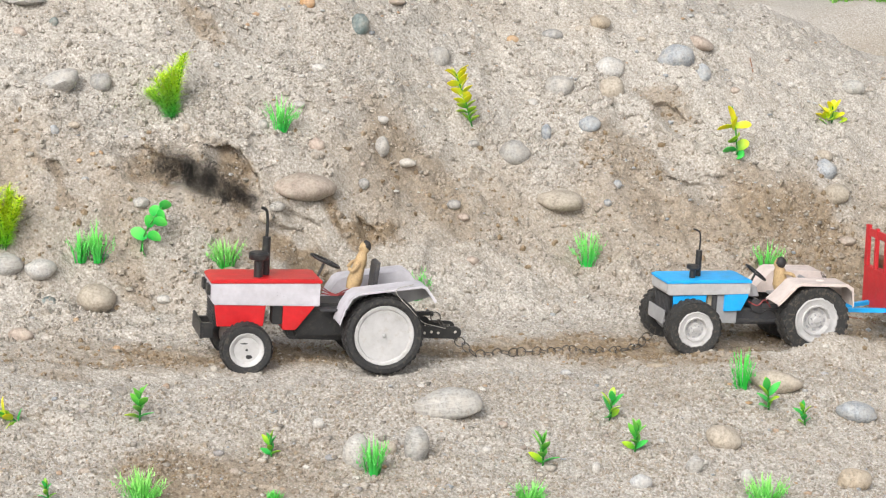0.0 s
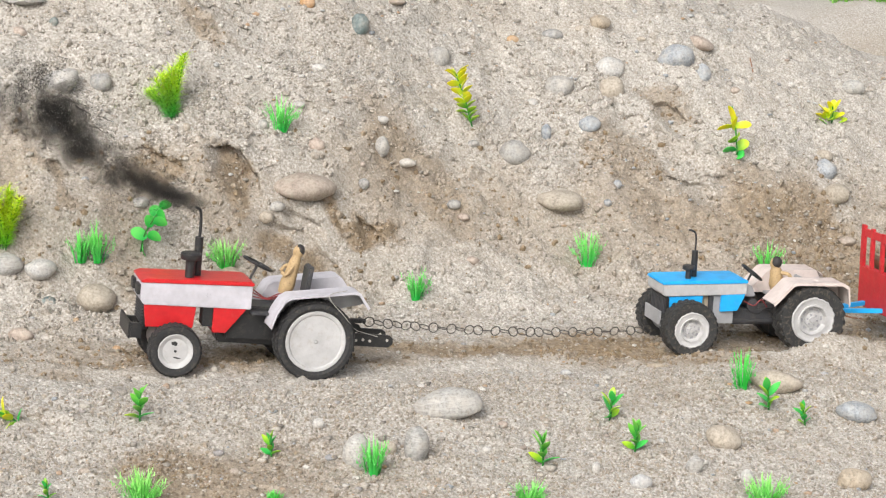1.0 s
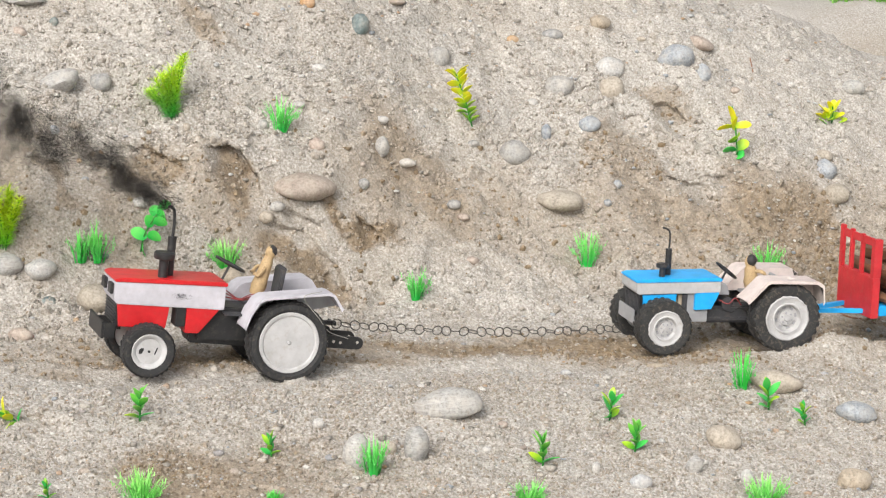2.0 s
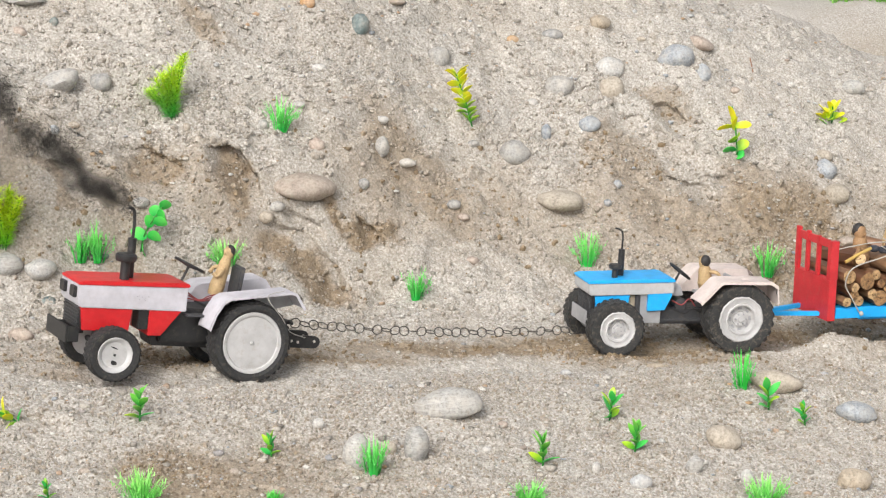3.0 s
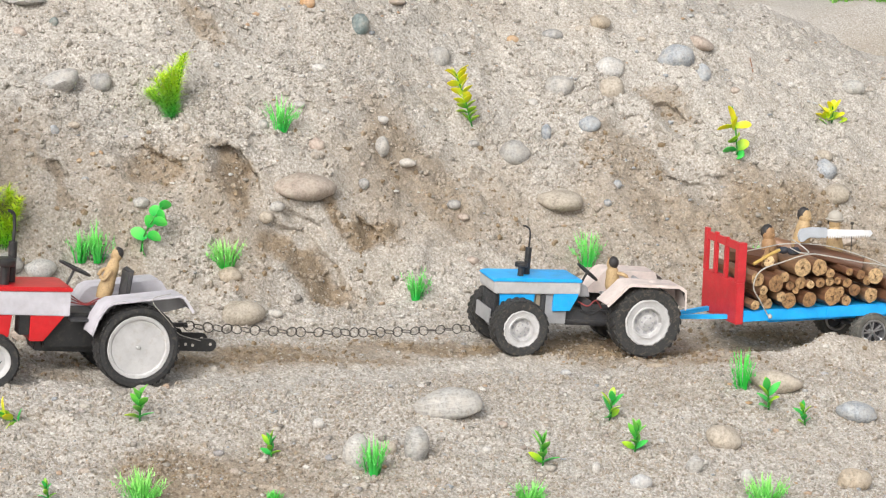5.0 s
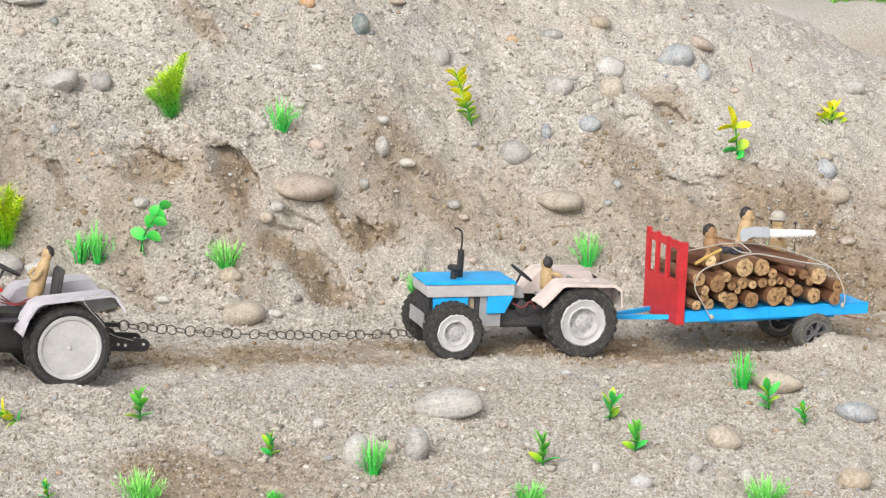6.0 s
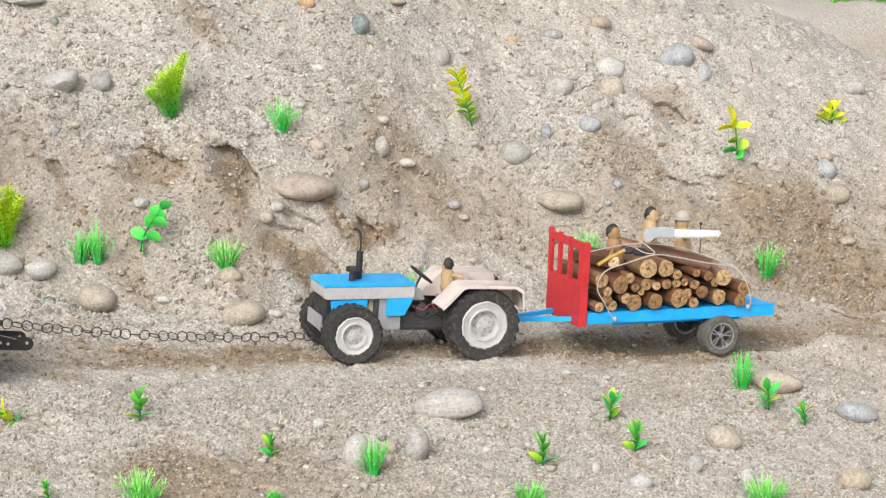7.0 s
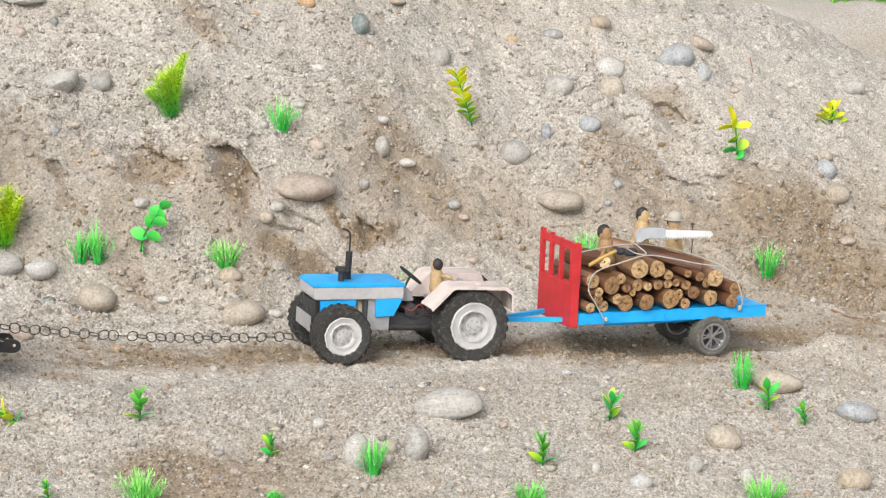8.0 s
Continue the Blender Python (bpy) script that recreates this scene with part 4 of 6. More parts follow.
RIDERS.append((lash_rope(), "trailer", Matrix()))
YELLOW = paint("yellow_paint", (0.50, 0.33, 0.09), 0.5, 0.3)
b = tube([(0.1500, 0.038, 0.0985), (0.1360, 0.036, 0.1050), (0.1180, 0.034, 0.1120)], 0.0019, 8)
RIDERS.append((tagged(part("stick", b, YELLOW), "short yellow-painted stick lying on the logs", "stick"), "trailer", Matrix()))
# a pair of dark boots lying on the logs
b = ball((0.1080, 0.024, 0.1095), (0.0075, 0.0040, 0.0042), 2, 0.25, 4)
b = ball((0.0960, 0.026, 0.1085), (0.0085, 0.0040, 0.0045), 2, 0.25, 6, b)
RIDERS.append((tagged(part("dark_bundle", b, paint("navy_cloth", (0.03, 0.035, 0.05), 0.85, 0.3)), "dark navy boots lying on the logs", "bundle"), "trailer", Matrix()))

b = tube(curve_points([(0.0040, -0.012, 0.088), (0.0036, -0.012, 0.108), (0.0044, -0.012, 0.128)], 4), 0.0006, 6)
b = ball((0.0044, -0.012, 0.1290), (0.0022, 0.0022, 0.0018), 2, 0.1, 3, b)
RIDERS.append((tagged(part("pin", b, STEEL), "thin dark metal pin with a small knob", "pin"), "trailer", Matrix()))

# ---- tow chain ----
CHAIN = root("tow_chain", "thin dark wire chain of round links between tractors", "chain")
LINKS = []
ring = None
for i in range(33):
    if ring is None:
        ring = part("link", tube([(0.0055 * math.cos(a), 0.0048 * math.sin(a), 0) for a in np.linspace(0, 2 * math.pi, 16, endpoint=False)], 0.00058, 5, closed=True), STEEL, CHAIN)
        LINKS.append(ring)
    else:
        LINKS.append(again(ring, Matrix()))

# ---- exhaust smoke: drifting clouds of soot flakes ----
SOOT, nt, bsdf = nodes_of("soot")
bsdf.inputs["Base Color"].default_value = (0.035, 0.033, 0.031, 1)
bsdf.inputs["Roughness"].default_value = 1.0
bsdf.inputs["Specular IOR Level"].default_value = 0.0
PUFF_MESHES = []
for k in range(6):
    rs = np.random.RandomState(50 + k)
    n = 3000
    heart = rs.normal(0, 0.75, (9, 3))
    c = np.clip(heart[rs.randint(0, 9, n)] + rs.normal(0, 0.42, (n, 3)), -2.2, 2.2) * np.array([0.0095, 0.0105, 0.0036])
    corner = rs.normal(0, 1, (n, 3, 3))
    corner -= corner.mean(1, keepdims=True)
    corner /= np.linalg.norm(corner, axis=2, keepdims=True)
    v = (c[:, None, :] + corner * 0.00030 * (0.6 + 0.8 * rs.rand(n, 1, 1))).reshape(-1, 3)
    f = np.arange(n * 3).reshape(-1, 3)
    me = bpy.data.meshes.new("smoke_puff")
    me.from_pydata(v.tolist(), [], f.tolist())
    me.materials.append(SOOT)
    PUFF_MESHES.append(me)
PUFFS = []
rnd = random.Random(9)
moments = [-0.40 + 0.010 * i for i in range(28)] + [-0.11 + 0.020 * i for i in range(7)] + [0.03 + 0.018 * i for i in range(40)] + [0.75 + 0.0180 * i for i in range(218)]
for te in moments:
    ob = tagged(new("smoke_puff", PUFF_MESHES[rnd.randrange(6)]), "dark grey puff of sooty diesel exhaust smoke", "smoke", "exhaust smoke puffs", "stuff")
    PUFFS.append((ob, te, max(-1.2, min(1.2, rnd.gauss(0, 0.42) + 0.16 * math.sin(te * 15.0) + 0.16 * math.sin(te * 37.0) - 0.12)), rnd.uniform(-1, 1), rnd.uniform(0.9, 1.1), rnd.uniform(0, 360)))

WISPS = []
for k in range(6):
    ob = tagged(new("smoke_puff", PUFF_MESHES[k % 6]), "dark grey puff of sooty diesel exhaust smoke", "smoke", "exhaust smoke puffs", "stuff")
    WISPS.append((ob, 0.008 + 0.0085 * k))

# ---- stones ----
STONE_MATS = {
    "grey": stone_material("grey_stone", [(0.36, 0.355, 0.34), (0.29, 0.295, 0.295), (0.43, 0.415, 0.39)]),
    "speckled": stone_material("speckled_stone", [(0.40, 0.395, 0.375), (0.34, 0.335, 0.325), (0.46, 0.445, 0.42)], veins=True),
    "bluegrey": stone_material("blue_grey_stone", [(0.29, 0.33, 0.37), (0.40, 0.43, 0.46), (0.26, 0.30, 0.345)]),
    "teal": stone_material("teal_stone", [(0.085, 0.14, 0.15), (0.20, 0.27, 0.27)]),
    "tan": stone_material("tan_stone", [(0.42, 0.34, 0.245), (0.47, 0.41, 0.335), (0.40, 0.345, 0.27)]),
    "pale": stone_material("pale_stone", [(0.56, 0.55, 0.53), (0.62, 0.585, 0.53), (0.50, 0.51, 0.52)]),
    "orange": stone_material("orange_stone", [(0.50, 0.26, 0.09), (0.52, 0.33, 0.16)]),
    "brown": stone_material("brown_stone", [(0.44, 0.35, 0.29), (0.36, 0.295, 0.24), (0.46, 0.36, 0.30)]),
}


def stone_mesh(w, d, h, seed):
    """A water-worn stone: rounded, a little faceted, never a ball."""
    b = bmesh.new()
    bmesh.ops.create_icosphere(b, subdivisions=3 if w > 0.012 else 2, radius=1)
    o = Vector((seed * 1.37, seed * 0.71, seed * 2.11))
    planes = []
    r = random.Random(seed)
    for _ in range(7):
        planes.append((Vector((r.uniform(-1, 1), r.uniform(-1, 1), r.uniform(-0.3, 1))).normalized(), r.uniform(0.74, 0.96)))
    for v in b.verts:
        c = v.co.copy()
        for n, k in planes:
            over = c.dot(n) - k
            if over > 0:
                c -= n * over * 0.7
        c *= 1 + 0.13 * noise.noise(c * 1.1 + o) + 0.05 * noise.noise(c * 3.0 + o)
        v.co = (c.x * w / 2, c.y * d / 2, c.z * h / 2)
    return b


def slope_at(x, y):
    e = 0.006
    return Vector((-(h_at(x + e, y) - h_at(x - e, y)) / (2 * e), -(h_at(x, y + e) - h_at(x, y - e)) / (2 * e), 1)).normalized()


def lay_stone(x, y, w, h, turn, seed, mat, label):
    n = slope_at(x, y)
    flat = float(smooth(0.82, 0.97, n.z))
    ob = part("stone", stone_mesh(w * 1.04, max(w, h) * (0.95 - 0.3 * flat), h * (1.12 - 0.12 * flat), seed), mat)
    ob.matrix_basis = pose(x, y + 0.6 * float(undercut(np.float64(x), np.float64(y))), h_at(x, y), 0, turn, 0)
    ob.matrix_basis.translation += n * h * (0.02 + 0.24 * flat)
    return tagged(ob, label, "stone", "scattered stones")


STONES_GREY = [
    (-0.473, 0.352, 0.0508, 0.0127, 0),
    (-0.374, 0.269, 0.0235, 0.0210, 15),
    (-0.006, 0.523, 0.0274, 0.0246, 0),
    (-0.089, 0.299, 0.0126, 0.0114, 0),
    (0.138, 0.635, 0.0285, 0.0128, 0),
    (0.140, 0.555, 0.0417, 0.0250, -8),
    (0.085, 0.431, 0.0359, 0.0293, 0),
    (0.035, 0.426, 0.0133, 0.0080, 0),
    (0.012, 0.335, 0.0167, 0.0103, 0),
    (-0.070, 0.344, 0.0167, 0.0218, 0),
]
STONES_SPECKLED = [
    (-0.417, 0.248, 0.0465, 0.0245, -22),
    (-0.445, 0.078, 0.0345, 0.0230, 0),
    (-0.025, -0.218, 0.0221, 0.0371, 10),
    (-0.076, -0.247, 0.0237, 0.0395, 0),
    (0.227, -0.184, 0.0143, 0.0195, 10),
    (0.004, -0.132, 0.0618, 0.0304, -4),
    (-0.162, 0.333, 0.0140, 0.0089, 0),
    (-0.200, 0.291, 0.0150, 0.0113, 0),
    (-0.133, 0.333, 0.0089, 0.0064, 0),
    (0.539, 0.727, 0.0297, 0.0193, 0),
    (-0.180, 0.226, 0.0171, 0.0098, 0),
    (-0.319, 0.170, 0.0179, 0.0107, 0),
]
STONES_BLUEGREY = [
    (-0.412, 0.188, 0.0120, 0.0120, 0),
    (0.177, 0.504, 0.0260, 0.0191, -10),
    (0.328, 0.629, 0.0200, 0.0229, 0),
    (0.295, 0.645, 0.0502, 0.0316, -10),
    (0.477, 0.574, 0.0282, 0.0254, -20),
    (0.206, 0.432, 0.0107, 0.0107, 0),
    (0.193, 0.410, 0.0106, 0.0080, 0),
    (0.406, -0.019, 0.0400, 0.0211, 12),
    (0.124, 0.484, 0.0136, 0.0190, 0),
    (-0.134, 0.354, 0.0077, 0.0077, 0),
    (-0.377, 0.167, 0.0083, 0.0059, 0),
]
STONES_TEAL = [
    (-0.433, 0.323, 0.0101, 0.0113, 0),
    (-0.100, 0.476, 0.0241, 0.0255, 15),
    (-0.401, 0.066, 0.0184, 0.0138, 0),
    (-0.351, 0.122, 0.0082, 0.0059, 0),
    (0.136, 0.404, 0.0106, 0.0079, 0),
]
STONES_TAN = [
    (-0.394, 0.207, 0.0133, 0.0072, 0),
    (0.209, 0.572, 0.0308, 0.0322, 10),
    (0.136, 0.401, 0.0554, 0.0224, 6),
    (0.487, 0.547, 0.0378, 0.0238, -10),
    (0.198, 0.654, 0.0287, 0.0172, 0),
    (-0.191, 0.213, 0.0158, 0.0122, 0),
    (-0.210, 0.112, 0.0493, 0.0282, -4),
    (-0.224, 0.149, 0.0250, 0.0179, 0),
    (0.260, -0.122, 0.0338, 0.0264, 18),
    (0.374, -0.172, 0.0330, 0.0227, 0),
    (0.331, 0.017, 0.0508, 0.0248, 8),
    (0.216, 0.057, 0.0172, 0.0057, 0),
    (-0.050, -0.219, 0.0170, 0.0170, 0),
    (-0.356, 0.091, 0.0395, 0.0267, 6),
    (0.252, 0.655, 0.0115, 0.0072, 0),
    (0.175, 0.643, 0.0157, 0.0086, 0),
    (0.480, 0.595, 0.0213, 0.0128, 20),
    (-0.279, 0.252, 0.0086, 0.0098, 0),
]
STONES_PALE = [
    (-0.144, 0.405, 0.0183, 0.0105, 0),
    (0.207, 0.605, 0.0382, 0.0269, 0),
    (-0.412, 0.085, 0.0346, 0.0185, 0),
    (-0.290, 0.115, 0.0153, 0.0082, 0),
    (-0.177, 0.129, 0.0178, 0.0083, 0),
    (-0.141, 0.128, 0.0118, 0.0059, 0),
    (0.175, -0.224, 0.0191, 0.0151, 0),
    (0.137, -0.204, 0.0081, 0.0132, 0),
    (0.275, -0.185, 0.0113, 0.0143, 0),
    (-0.113, -0.187, 0.0112, 0.0112, 0),
    (0.122, 0.016, 0.0113, 0.0068, 0),
    (0.166, 0.488, 0.0068, 0.0068, 0),
    (0.170, 0.492, 0.0068, 0.0054, 0),
    (0.106, 0.517, 0.0178, 0.0110, -20),
    (-0.071, 0.376, 0.0169, 0.0091, 0),
    (0.450, 0.686, 0.0102, 0.0073, 0),
    (-0.041, 0.353, 0.0193, 0.0090, 0),
    (0.039, -0.192, 0.0081, 0.0071, 0),
    (0.617, 2.104, 0.0666, 0.0377, 0),
]
STONES_ORANGE = [
    (-0.160, 0.471, 0.0174, 0.0160, 10),
    (0.087, 0.601, 0.0155, 0.0099, 0),
    (-0.384, 0.176, 0.0060, 0.0048, 0),
    (-0.371, 0.187, 0.0072, 0.0048, 0),
    (-0.364, 0.191, 0.0060, 0.0048, 0),
    (-0.322, -0.004, 0.0078, 0.0056, 0),
    (-0.370, 0.047, 0.0068, 0.0057, 0),
]
STONES_BROWN = [
    (-0.467, 0.304, 0.0175, 0.0100, 20),
    (-0.154, 0.258, 0.0732, 0.0260, 6),
    (0.331, 0.679, 0.0363, 0.0160, 18),
    (-0.417, 0.005, 0.0257, 0.0156, 0),
    (-0.299, -0.326, 0.0113, 0.0085, 0),
    (-0.178, -0.291, 0.0096, 0.0077, 0),
    (0.055, -0.142, 0.0094, 0.0073, 0),
    (-0.058, 0.556, 0.0248, 0.0069, 0),
    (0.369, 0.627, 0.0143, 0.0086, 0),
    (-0.141, 0.300, 0.0189, 0.0151, 10),
    (0.183, 0.405, 0.0093, 0.0066, 0),
    (-0.091, 0.312, 0.0089, 0.0063, 0),
    (0.493, 0.494, 0.0207, 0.0110, 0),
    (0.180, 0.364, 0.0091, 0.0078, 0),
    (0.032, 0.296, 0.0165, 0.0089, 0),
    (0.023, 0.333, 0.0141, 0.0077, 0),
]
STONE_KINDS = [
    (STONES_GREY, STONE_MATS["grey"], "rounded grey speckled river stone half sunk in sand"),
    (STONES_SPECKLED, STONE_MATS["speckled"], "worn light grey banded stone sitting in sand"),
    (STONES_BLUEGREY, STONE_MATS["bluegrey"], "smooth blue-grey river pebble bedded in sand"),
    (STONES_TEAL, STONE_MATS["teal"], "dark teal-green river pebble on the sand"),
    (STONES_TAN, STONE_MATS["tan"], "tan-brown rounded river stone bedded in sand"),
    (STONES_PALE, STONE_MATS["pale"], "pale whitish river pebble lying in sand"),
    (STONES_ORANGE, STONE_MATS["orange"], "small orange river pebble on the bank"),
    (STONES_BROWN, STONE_MATS["brown"], "dull reddish-brown stone stuck in the sand"),
]
GRASSES = [
    (-0.181, 0.294, 0.0426, 1),
    (-0.375, 0.111, 0.0350, 1),
    (-0.358, 0.117, 0.0422, 1),
    (-0.229, 0.157, 0.0310, 2),
    (-0.030, 0.232, 0.0384, 1),
    (0.166, 0.346, 0.0454, 1),
    (0.378, 0.390, 0.0437, 1),
    (0.296, 0.002, 0.0448, 0),
    (-0.061, -0.264, 0.0362, 1),
    (-0.247, -0.363, 0.0306, 2),
    (0.076, -0.281, 0.0224, 2),
    (0.287, -0.225, 0.0291, 2),
    (-0.141, -0.335, 0.0104, 2),
]
SPROUTS = [
    (-0.268, -0.224, 0.0279, 0),
    (-0.150, -0.249, 0.0197, 1),
    (0.089, -0.209, 0.0283, 0),
    (0.157, -0.099, 0.0277, 1),
    (0.176, -0.157, 0.0270, 0),
    (0.318, -0.032, 0.0298, 1),
    (0.350, -0.053, 0.0219, 1),
    (-0.321, -0.377, 0.0156, 1),
    (-0.364, -0.257, 0.0313, 2),
]
YELLOWS = [
    (0.034, 0.442, 0.0700, 0),
    (0.361, 0.533, 0.0694, 1),
    (0.499, 0.659, 0.0290, 2),
]
FERNS = [
    (-0.299, 0.263, 0.0729, 0),
    (-0.442, 0.093, 0.0706, 1),
]
ROUND = [
    (-0.316, 0.141, 0.0532, 0),
]
seed = 10
for rows_, mat, label in STONE_KINDS:
    for x, y, w, h, turn in rows_:
        seed += 1
        lay_stone(x, y, w, h, turn, seed, mat, label)


def gravel_material():
    m, nt, bsdf = nodes_of("gravel")
    geo = nt.nodes.new("ShaderNodeNewGeometry")
    col = ramp_node(nt, geo.outputs["Random Per Island"], [(0.0, (0.19, 0.17, 0.145)), (0.10, (0.30, 0.272, 0.235)), (0.40, (0.42, 0.38, 0.325)), (0.72, (0.50, 0.46, 0.40)), (0.84, (0.60, 0.575, 0.53)), (0.92, (0.30, 0.32, 0.34)), (1.0, (0.45, 0.29, 0.16))])
    sp = ramp_node(nt, noise_node(nt, 500, 3, 0.7), [(0.35, (0.75,) * 3), (0.65, (1.15,) * 3)])
    nt.links.new(mix_node(nt, 1.0, col, sp, "MULTIPLY"), bsdf.inputs["Base Color"])
    bsdf.inputs["Roughness"].default_value = 0.85
    return m


def scatter_gravel():
    """Loose grit and pebbles, too many to count, lying all over the sand."""
    rs = np.random.RandomState(7)
    b = bmesh.new()
    bmesh.ops.create_icosphere(b, subdivisions=1, radius=1)
    bv = np.array([v.co[:] for v in b.verts])
    bf = np.array([[v.index for v in f.verts] for f in b.faces])
    b.free()
    n = 44000
    x = rs.uniform(-0.60, 0.66, n)
    y = rs.uniform(-0.44, 0.92, n)
    d = y - foot_line(x)
    dens = 0.45 + 0.55 * smooth(0.14, 0.24, d) + 0.30 * smooth(0.02, -0.1, d)
    dens = dens * np.where(np.abs(y - (0.028 + 0.375 * x)) < 0.09, 0.25, 1.0) * (0.55 + 0.75 * smooth(-0.5, 0.5, fbm(x, y, 0.08, 2, 140)))
    keep = rs.rand(n) < dens
    x, y = x[keep], y[keep]
    n = len(x)
    size = 0.0007 + 0.0010 * rs.rand(n) ** 2.0 + 0.0030 * rs.rand(n) ** 14 + 0.0030 * rs.rand(n) ** 40
    z = ground_height(x, y) + size * 0.15
    y = y + undercut(x, y)
    ang = rs.uniform(0, 6.28, n)
    sq = np.stack([size * rs.uniform(0.8, 1.35, n), size * rs.uniform(0.8, 1.2, n), size * rs.uniform(0.4, 0.8, n)], -1)
    v = bv[None] * sq[:, None, :] * (1 + rs.uniform(-0.32, 0.28, (n, len(bv), 1)))
    ca, sa = np.cos(ang)[:, None], np.sin(ang)[:, None]
    vx = v[..., 0] * ca - v[..., 1] * sa + x[:, None]
    vy = v[..., 0] * sa + v[..., 1] * ca + y[:, None]
    vz = v[..., 2] + z[:, None]
    co = np.stack([vx, vy, vz], -1).reshape(-1, 3).astype(np.float32)
    fs = (np.arange(n)[:, None, None] * len(bv) + bf[None]).reshape(-1, 3)
    me = bpy.data.meshes.new("gravel")
    me.vertices.add(len(co))
    me.vertices.foreach_set("co", co.ravel())
    me.loops.add(fs.size)
    me.loops.foreach_set("vertex_index", fs.ravel().astype(np.int32))
    me.polygons.add(len(fs))
    me.polygons.foreach_set("loop_start", (np.arange(len(fs)) * 3).astype(np.int32))
    me.update(calc_edges=True)
    me.materials.append(gravel_material())
    tagged(new("gravel", me), "loose grit and tiny mixed pebbles on sand", "gravel", kind="stuff")


scatter_gravel()


def scatter_clods():
    """Crumbled lumps of damp sand on the bank's face and along the ruts."""
    rs = np.random.RandomState(17)
    b = bmesh.new()
    bmesh.ops.create_icosphere(b, subdivisions=1, radius=1)
    bv = np.array([v.co[:] for v in b.verts])
    bf = np.array([[v.index for v in f.verts] for f in b.faces])
    b.free()
    n = 64000
    x = rs.uniform(-0.60, 0.66, n)
    y = rs.uniform(-0.20, 0.85, n)
    keep = rs.rand(n) < dampness_at(x, y) * (0.25 + 0.75 * smooth(-0.2, 0.5, fbm(x, y, 0.06, 2, 170)))
    x, y = x[keep], y[keep]
    n = len(x)
    mid = np.abs(y - (0.028 + 0.375 * x))
    size = (0.0011 + 0.0030 * rs.rand(n) ** 4) * np.where(mid < 0.075, 0.85, 1.0)
    z = ground_height(x, y) + size * 0.1
    y = y + undercut(x, y)
    v = bv[None] * size[:, None, None] * rs.uniform(0.7, 1.3, (n, 1, 3))
    v = v * (1 + 0.35 * np.sin(bv[None] * 4.0 + rs.uniform(0, 6, (n, 1, 3))).sum(-1, keepdims=True) / 3)
    co = (v + np.stack([x, y, z], -1)[:, None, :]).reshape(-1, 3)
    fs = (np.arange(n)[:, None, None] * len(bv) + bf[None]).reshape(-1, 3)
    me = bpy.data.meshes.new("sand_clods")
    me.from_pydata(co.tolist(), [], fs.tolist())
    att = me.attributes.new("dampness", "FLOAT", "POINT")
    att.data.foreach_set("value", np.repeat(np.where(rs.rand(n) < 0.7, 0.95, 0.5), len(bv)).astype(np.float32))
    me.materials.append(SAND)
    tagged(new("sand_clods", me), "crumbled lumps of damp brown sand", "sand", kind="stuff")


scatter_clods()


def scatter_crumbs(name, label, seed, n, xs, ys, density, sizes, vary):
    """Coarse grains and crumbs of dry sand that make the ground rough."""
    rs = np.random.RandomState(seed)
    b = bmesh.new()
    bmesh.ops.create_icosphere(b, subdivisions=1, radius=1)
    bv = np.array([v.co[:] for v in b.verts])
    bf = np.array([[v.index for v in f.verts] for f in b.faces])
    b.free()
    x, y = rs.uniform(*xs, n), rs.uniform(*ys, n)
    keep = rs.rand(n) < density(x, y) * (0.45 + 0.55 * smooth(-0.3, 0.4, fbm(x, y, 0.05, 2, 310)))
    x, y = x[keep], y[keep]
    n = len(x)
    size = sizes[0] + sizes[1] * rs.rand(n) ** 1.5 + sizes[2] * rs.rand(n) ** 10
    z = ground_height(x, y) + size * 0.25
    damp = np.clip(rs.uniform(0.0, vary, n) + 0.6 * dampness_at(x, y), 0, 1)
    y = y + undercut(x, y)
    v = bv[None] * size[:, None, None] * rs.uniform(0.7, 1.3, (n, 1, 3)) * (1 + rs.uniform(-0.3, 0.3, (n, len(bv), 1)))
    co = (v + np.stack([x, y, z], -1)[:, None, :]).reshape(-1, 3)
    fs = (np.arange(n)[:, None, None] * len(bv) + bf[None]).reshape(-1, 3)
    me = bpy.data.meshes.new(name)
    me.from_pydata(co.tolist(), [], fs.tolist())
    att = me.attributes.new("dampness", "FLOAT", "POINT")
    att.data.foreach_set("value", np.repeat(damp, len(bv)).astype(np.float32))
    me.materials.append(SAND)
    tagged(new(name, me), label, "sand", kind="stuff")


def near_density(x, y):
    return 1 - 0.85 * smooth(-0.11, -0.05, y - (0.028 + 0.375 * x))


def bank_density(x, y):
    return smooth(-0.06, 0.04, y - foot_line(x)) * (0.30 + 0.70 * patches(x, y, DRY_PATCHES) + 0.25 * patches(x, y, DAMP_PATCHES)) * smooth(0.75, 0.5, y)


scatter_crumbs("sand_crumbs", "coarse crumbs of dry grey-brown sand", 23, 60000, (-0.50, 0.56), (-0.42, 0.16), near_density, (0.0006, 0.0009, 0.0014), 0.6)
scatter_crumbs("bank_crumbs", "small lumps and crumbs of dry sand on the bank", 29, 100000, (-0.56, 0.62), (-0.05, 0.75), bank_density, (0.0008, 0.0012, 0.0030), 0.25)

# ---- plastic plants ----


